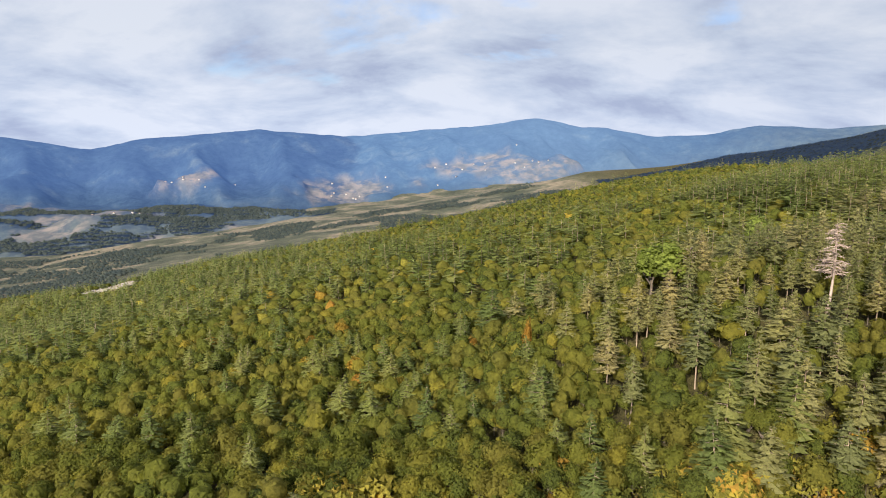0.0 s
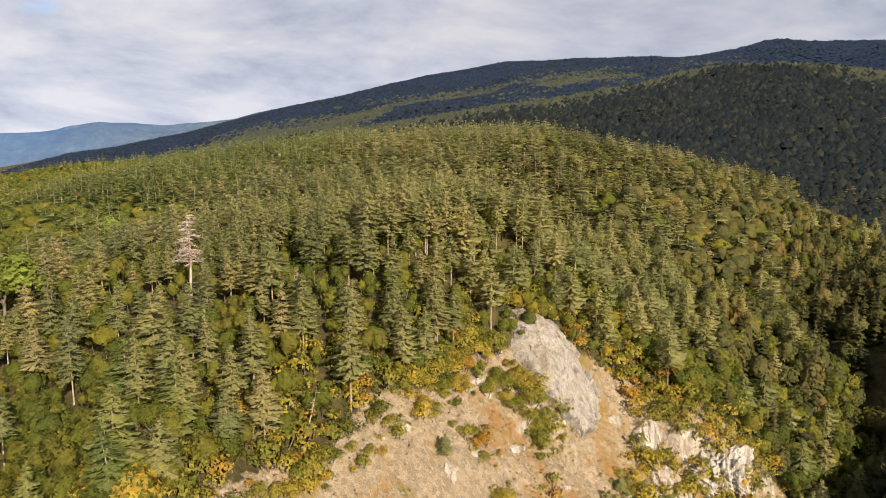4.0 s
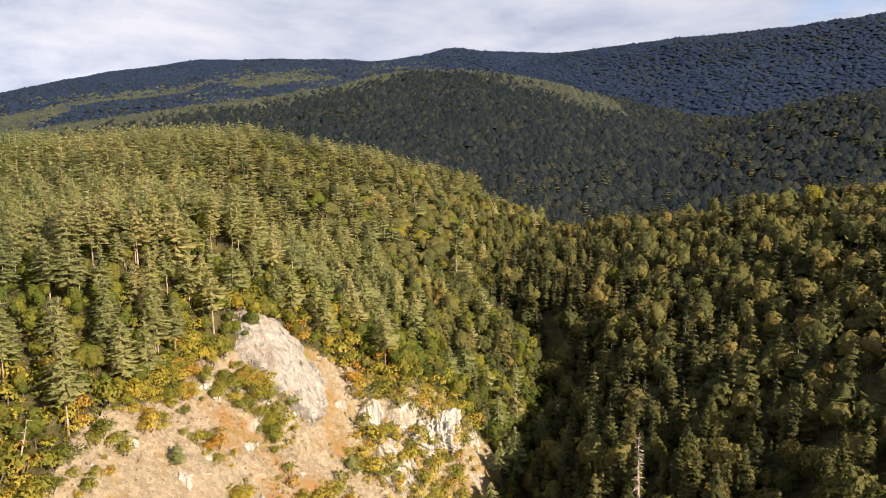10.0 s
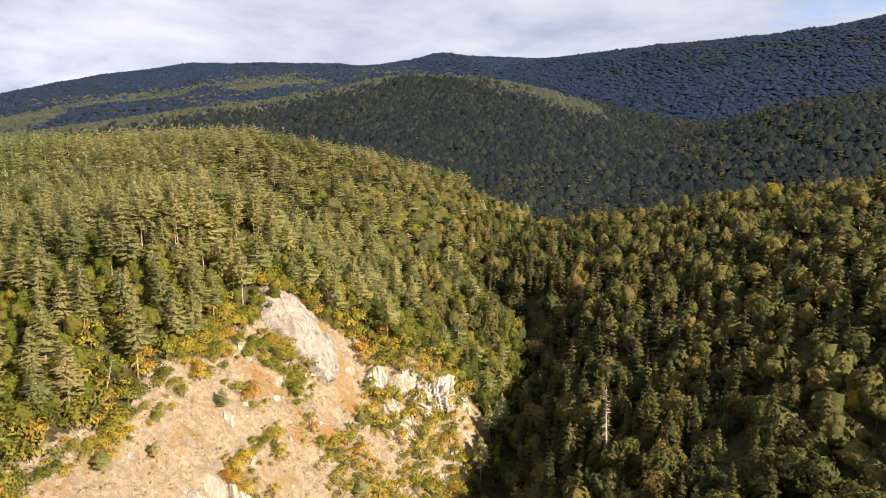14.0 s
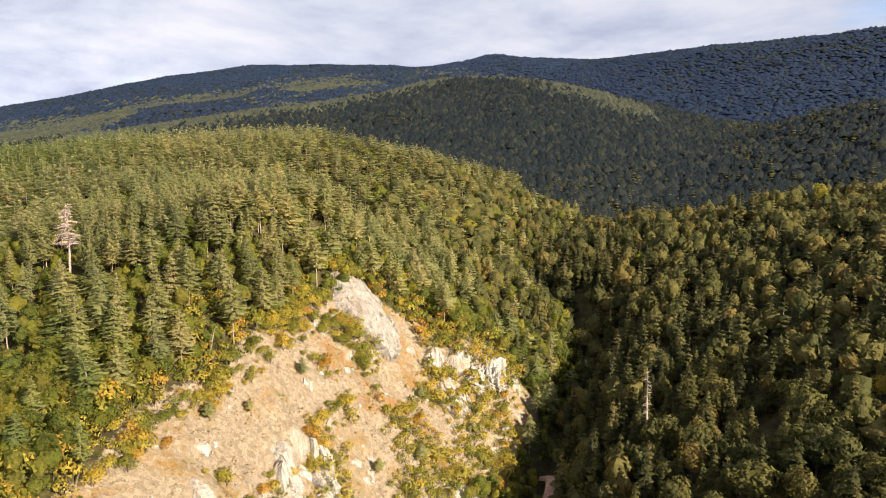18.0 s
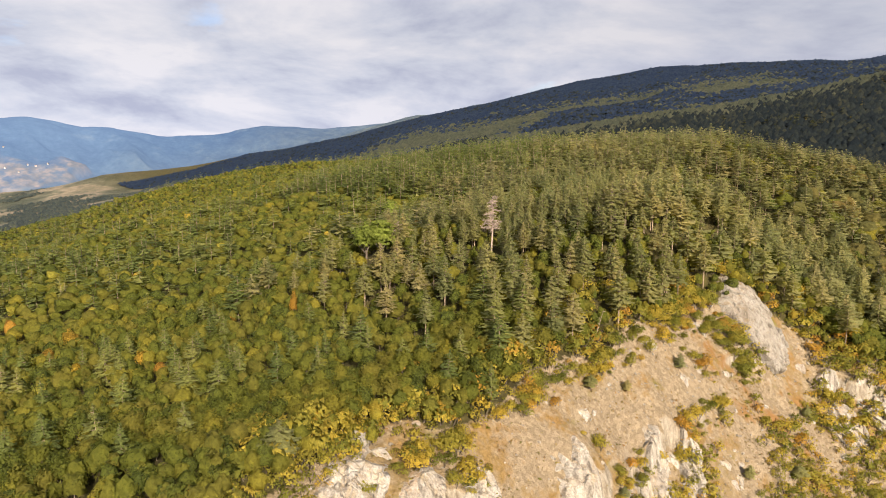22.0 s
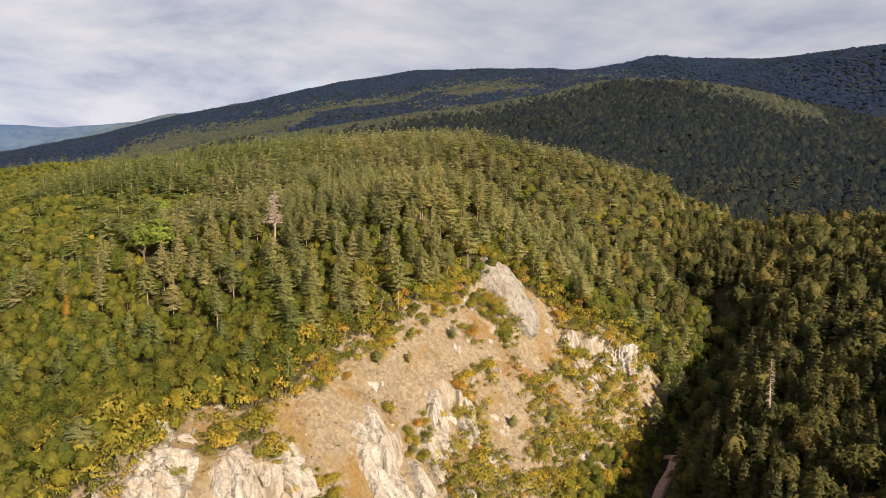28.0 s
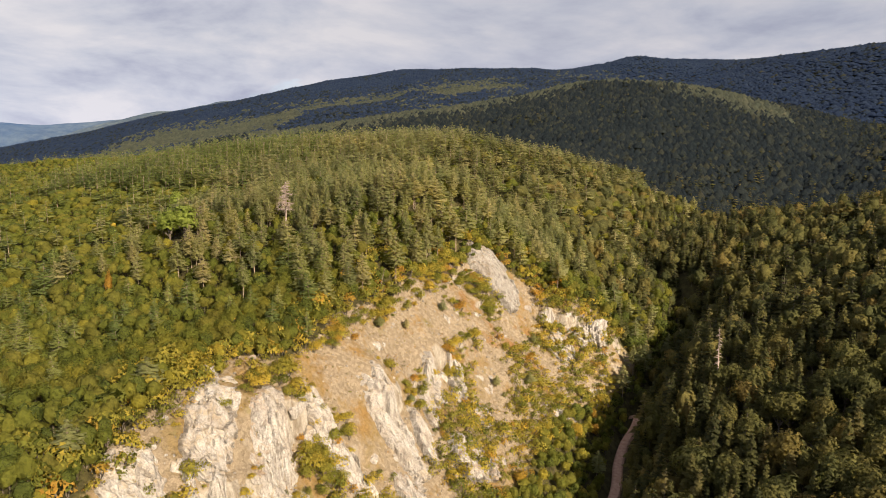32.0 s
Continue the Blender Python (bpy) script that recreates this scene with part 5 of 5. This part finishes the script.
# ledges between the crags
x, y = scatter(60, 430, 6.5)
r = rim_side(x, y)
w_ = (bare(x, y) > 0.6) & (r > 6) & (y > 20) & (rng.random(len(x)) < (0.05 + 0.3 * step(0.0, 0.35, fbm(x / 19, y / 19, 2, 161)) + 0.1 * (y < 130)) * np.where((r < 24) & (y > 100) & (y < 215), 0.15, 1.0))
ledges = [stone_mesh("rock_ledge", 2.6, 1.5, 2.2 + 0.5 * (i % 3), 500 + i, 3, ROCK_BROWN if i % 4 == 3 else ROCK, 0.14) for i in range(7)]
for x_, y_ in list(zip(x[w_], y[w_]))[:90]:
    ob = new("rock_ledge", ledges[int(rng.integers(0, 7))])
    k = float(rng.uniform(0.5, 1.25))
    ob.matrix_basis = slope_pose(float(x_), float(y_), float(rng.uniform(-26, -4)), 0.75 * k, float(rng.uniform(-25, 25))) @ Matrix.Diagonal((k * float(rng.uniform(0.8, 1.6)), k, k, 1))
    tagged(ob, "pale limestone ledge breaking through dry grass", "rock", "limestone ledges")

tagged(slab(-676, -72, 9, 25, (0.25, -1.0), 3.0, 2100, ROCK), "white quarried rock face at the edge of the wood", "rock", "limestone crags")

# fine scree: small broken stones by the thousand
x, y = scatter(60, 430, 1.6)
w_ = (bare(x, y) > 0.5) & (x > -120) & (rng.random(len(x)) < 0.22 + 0.5 * fbm(x / 12, y / 12, 3, 181))
x, y = x[w_], y[w_]
z, size_ = on_ground(x, y), np.clip(rng.gamma(2.0, 0.16, len(x)), 0.14, 0.9)
corner = np.array([(1, 0, 0), (0, 1, 0), (-1, 0, 0), (0, -1, 0), (0, 0, 0.8), (0, 0, -0.5)])
face_ = np.array([(0, 1, 4), (1, 2, 4), (2, 3, 4), (3, 0, 4), (1, 0, 5), (2, 1, 5), (3, 2, 5), (0, 3, 5)])
v = corner[None] * size_[:, None, None] * rng.uniform(0.55, 1.25, (len(x), 6, 3)) + rng.normal(0, 0.12, (len(x), 6, 3)) * size_[:, None, None] + np.stack([x, y, z], 1)[:, None]
f = face_[None] + (np.arange(len(x)) * 6)[:, None, None]
tagged(new("scree", raw_mesh("scree", v.reshape(-1, 3), f.reshape(-1, 3), [ROCK_GREY])), "small broken limestone stones strewn over the slope", "stones", kind="stuff")

# loose boulders
stones = [stone_mesh("boulder", 1, 0.85, 0.75, 300 + i, 2, ROCK if i % 3 else ROCK_BROWN, 0.14) for i in range(6)]
x, y = scatter(60, 430, 4.2)
w_ = (bare(x, y) > 0.5) & (rng.random(len(x)) < 0.10 + 0.22 * (fbm(x / 25, y / 25, 3, 141) > 0.1))
x, y = x[w_], y[w_]
q = np.argsort(np.hypot(x + 70, y - 150))[:260]
for i in q:
    s_ = float(np.clip(rng.gamma(2.0, 0.24), 0.25, 1.5))
    ob = new("boulder", stones[int(rng.integers(0, 6))])
    ob.matrix_basis = pose(float(x[i]), float(y[i]), float(on_ground(x[i], y[i])[0]) + 0.15 * s_, rng.uniform(-25, 25), rng.uniform(-25, 25), rng.uniform(0, 360)) @ Matrix.Diagonal((s_, s_, s_, 1))
    tagged(ob, "loose pale limestone boulder on dry scree" if s_ > 0.7 else "small grey stone lying on the scree", "rock", "boulders on the slope")


# ---- trees that stand out ----
def part(name, v, f, mat, parent, label=""):
    ob = new(name, raw_mesh(name, v, f, [mat]))
    ob.parent = parent
    if label:
        tagged(ob, label)
    return ob


def dead_tree(name, label, at_, height, reach, boughs, seed, lean=(0, 0), low=0.25, droop=-0.05, twigs=3):
    """A bare dead tree: a pale bole and many broken boughs with twigs."""
    r = np.random.default_rng(seed)
    root = tagged(new(name), label, "tree")
    root.matrix_basis = pose(*at_, lean[0], lean[1], 0)
    zs = np.linspace(-0.03, 1, 7)
    line = np.stack([0.012 * np.sin(4 * zs + seed), 0.010 * np.sin(3 * zs), zs], 1) * height
    v, f = tube(line, 0.018 * height * (1.08 - zs), 7)
    part("trunk", v, f, DEADWOOD, root)
    for i in range(boughs):
        u = low + (0.97 - low) * (i + r.random()) / boughs
        a = r.uniform(0, 6.28)
        out = np.array([np.cos(a), np.sin(a), droop + r.uniform(-0.1, 0.22)])
        ln = reach * (1.0 - 0.55 * (u - low) / (1 - low)) * r.uniform(0.5, 1.15)
        p0 = np.array([0, 0, u * height])
        mid, tip = p0 + out * ln * 0.5 + (0, 0, 0.05 * ln), p0 + out * ln + r.normal(0, 0.06 * ln, 3)
        pieces = [tube([p0, mid, tip], [0.0058 * height, 0.0042 * height, 0.0016 * height], 4)]
        for _ in range(twigs):
            b0 = p0 + out * ln * r.uniform(0.35, 0.95)
            pieces.append(tube([b0, b0 + (out * 0.4 + r.normal(0, 0.35, 3)) * ln * 0.38], [0.0032 * height, 0.0012 * height], 3))
        part("bough", *join(pieces), DEADWOOD, root)
    return root


def lone_tree(name, kind, label, x_, y_, height, spread, variant, sink=0.3):
    ob = single_tree(name, kind, variant, label, "", "tree" if kind != "scrub" else "shrub", "crown" if kind != "scrub" else "leaves")
    ob.matrix_basis = Matrix.Translation((x_, y_, float(on_ground(x_, y_)[0]) - sink)) @ Matrix.Diagonal((height * spread, height * spread, height, 1))
    return ob


for x_, y_, h_ in ((-26, 218, 7.0), (-37, 196, 6.0), (-64, 205, 6.5), (-30, 254, 6.0), (-58, 142, 4.5), (-70, 172, 5.0)):
    lone_tree("pine_tree", "pine", "small flat-topped pine rooted among the rocks", x_, y_, h_, 1.5, int(h_ * 2) % 6)
dead_tree("dead_pine", "tall bare dead pine with many pale boughs", (-137.4, 198.7, gz_at(-137.4, 198.7)), 176.5 - gz_at(-137.4, 198.7), 4.4, 90, 5, low=0.42, droop=-0.12, twigs=8)
dead_tree("dead_pine", "pale leaning dead trunk at the wood's edge", (-83.3, 175.2, gz_at(-83.3, 175.2)), 11.5, 1.6, 9, 6, lean=(-4, 14), low=0.5)
dead_tree("dead_fir", "grey dead fir standing above the gorge", (56, 238, gz_at(56, 238) - 0.3), 114 - gz_at(56, 238), 2.4, 30, 7, low=0.3, droop=-0.25)
dead_tree("dead_pine", "thin pale dead trunk leaning over the cliff", (-99, 33, gz_at(-99, 33)), 9.0, 1.2, 6, 8, lean=(5, -10), low=0.55)
dead_tree("dead_pine", "short broken dead trunk beside a pine", (-97, 37, gz_at(-97, 37)), 6.0, 0.8, 4, 9, lean=(8, 12), low=0.5)
dead_tree("dead_fir", "bare silver fir snag on the shaded slope", (43, 214, gz_at(43, 214)), 12.5, 2.0, 24, 17, low=0.3, droop=-0.2)
lone_tree("pine_tree", "pine", "spreading black pine on the cliff top", -92.6, 145, 14.0, 1.25, 1)
lone_tree("pine_tree", "pine", "wide flat-topped pine beside the crag", -107, 64, 11.0, 1.5, 2)
lone_tree("pine_tree", "pine", "pine with a pale bole above the rocks", -101, 30, 11.0, 1.3, 3)
lone_tree("pine_tree", "pine", "low spreading pine at the head of the scree", -76, 158, 5.5, 1.9, 4)
lone_tree("lime_tree", "lime", "bright green round-crowned broadleaved tree", -176, 177, 18.5, 1.6, 0)
lone_tree("lime_tree", "lime", "bright green tree beside a dead one", -183, 176, 17.0, 1.5, 1)
lone_tree("lime_tree", "lime", "pale green rounded tree in the oak wood", -240, 260, 17.0, 1.3, 2)
dead_tree("dead_oak", "brown bare broadleaved tree in the wood", (-170, 180, gz_at(-170, 180)), 15.0, 3.6, 22, 21, low=0.62, droop=0.5)
lone_tree("autumn_tree", "fall", "tall tree with an orange crown and pale trunk", -181, 135, 13.5, 0.34, 2)
lone_tree("autumn_tree", "fall", "bright orange tree on the shaded slope", 203, 447, 19.0, 0.8, 1)
lone_tree("autumn_tree", "fall", "bright yellow tree at the foot of the lit flank", 38, 372, 15.0, 0.8, 3)
for i in range(16):
    u = i / 15
    x_, y_ = -104 + 17 * u + float(rng.normal(0, 2.2)) - 2, 84 + 26 * u + float(rng.normal(0, 2.0))
    lone_tree("autumn_tree", "fall", ("low bushy tree in orange leaf at the cliff edge", "small golden tree on the cliff brow")[i % 2], x_, y_, float(rng.uniform(3.8, 6.0)), 1.15, i % 6)
lone_tree("shrub", "scrub", "round yellow bush on the pale rock", -58.7, 257.5, 2.8, 0.9, 1, 0.1)
lone_tree("shrub", "scrub", "yellow-green bush alone on the scree", -78.8, 139.8, 3.4, 0.95, 2, 0.1)
lone_tree("shrub", "scrub", "small dark bush alone on the scree", -70, 141, 1.8, 0.9, 3, 0.1)


# ---- far villages ----
def gable_house(x_, y_, z_, turn, long_, wide_, wall_mat, label):
    """A small two-storey house with a hipless tiled roof, seen only from far off."""
    root = tagged(new("house"), label, "house", "village houses")
    root.matrix_basis = pose(x_, y_, z_ - 1.0, 0, 0, turn)
    a, b, h, e = long_ / 2, wide_ / 2, 5.0, 0.5
    v = np.array([(-a, -b, 0), (a, -b, 0), (a, b, 0), (-a, b, 0), (-a, -b, h), (a, -b, h), (a, b, h), (-a, b, h), (-a, 0, h + 2.6), (a, 0, h + 2.6)], float)
    f = np.array([(0, 1, 5), (0, 5, 4), (1, 2, 6), (1, 6, 5), (2, 3, 7), (2, 7, 6), (3, 0, 4), (3, 4, 7), (5, 6, 9), (7, 4, 8)])
    part("wall", v, f, wall_mat, root)
    v = np.array([(-a - e, -b - e, h - 0.3), (a + e, -b - e, h - 0.3), (a + e, b + e, h - 0.3), (-a - e, b + e, h - 0.3), (-a - e, 0, h + 2.9), (a + e, 0, h + 2.9)], float)
    f = np.array([(0, 1, 5), (0, 5, 4), (2, 3, 4), (2, 4, 5), (3, 0, 4), (1, 2, 5), (0, 3, 2), (0, 2, 1)])
    part("roof", v, f, TILE, root, "faded red tile roof")


PLASTER, n = material("white_plaster")
k = n.noise(n.add("NewGeometry").outputs["Position"], 0.4, 4.0)
surface(n, n.ramp(k, [(0.3, (0.42, 0.42, 0.43)), (0.7, (0.58, 0.58, 0.58))]), 0.9, k, 0.3, 0.05)
TILE, n = material("roof_tile")
k = n.noise(n.add("NewGeometry").outputs["Position"], 0.6, 4.0)
surface(n, n.ramp(k, [(0.3, (0.24, 0.18, 0.17)), (0.7, (0.34, 0.27, 0.25))]), 0.85, k, 0.4, 0.05)


def far_height(x_, y_):
    i = int((x_ + 4690) / 25)
    j = int((y_ + 2400) / 25)
    u, v = (x_ + 4690) / 25 - i, (y_ + 2400) / 25 - j
    return float((far[j, i] * (1 - u) + far[j, i + 1] * u) * (1 - v) + (far[j + 1, i] * (1 - u) + far[j + 1, i + 1] * u) * v)


for vx, vy, count_, reach_ in ((-3590, 520, 9, 170), (-3640, 1180, 8, 150), (-3120, -580, 7, 130), (-3790, -260, 10, 150), (-3440, 1430, 6, 140)):
    for _ in range(count_):
        x_, y_ = vx + float(rng.normal(0, 0.4 * reach_)), vy + float(rng.normal(0, 0.7 * reach_))
        gable_house(x_, y_, far_height(x_, y_), float(rng.uniform(0, 180)), float(rng.uniform(6, 9.5)), float(rng.uniform(5, 7)), PLASTER, "white village house with a red roof in the far valley")
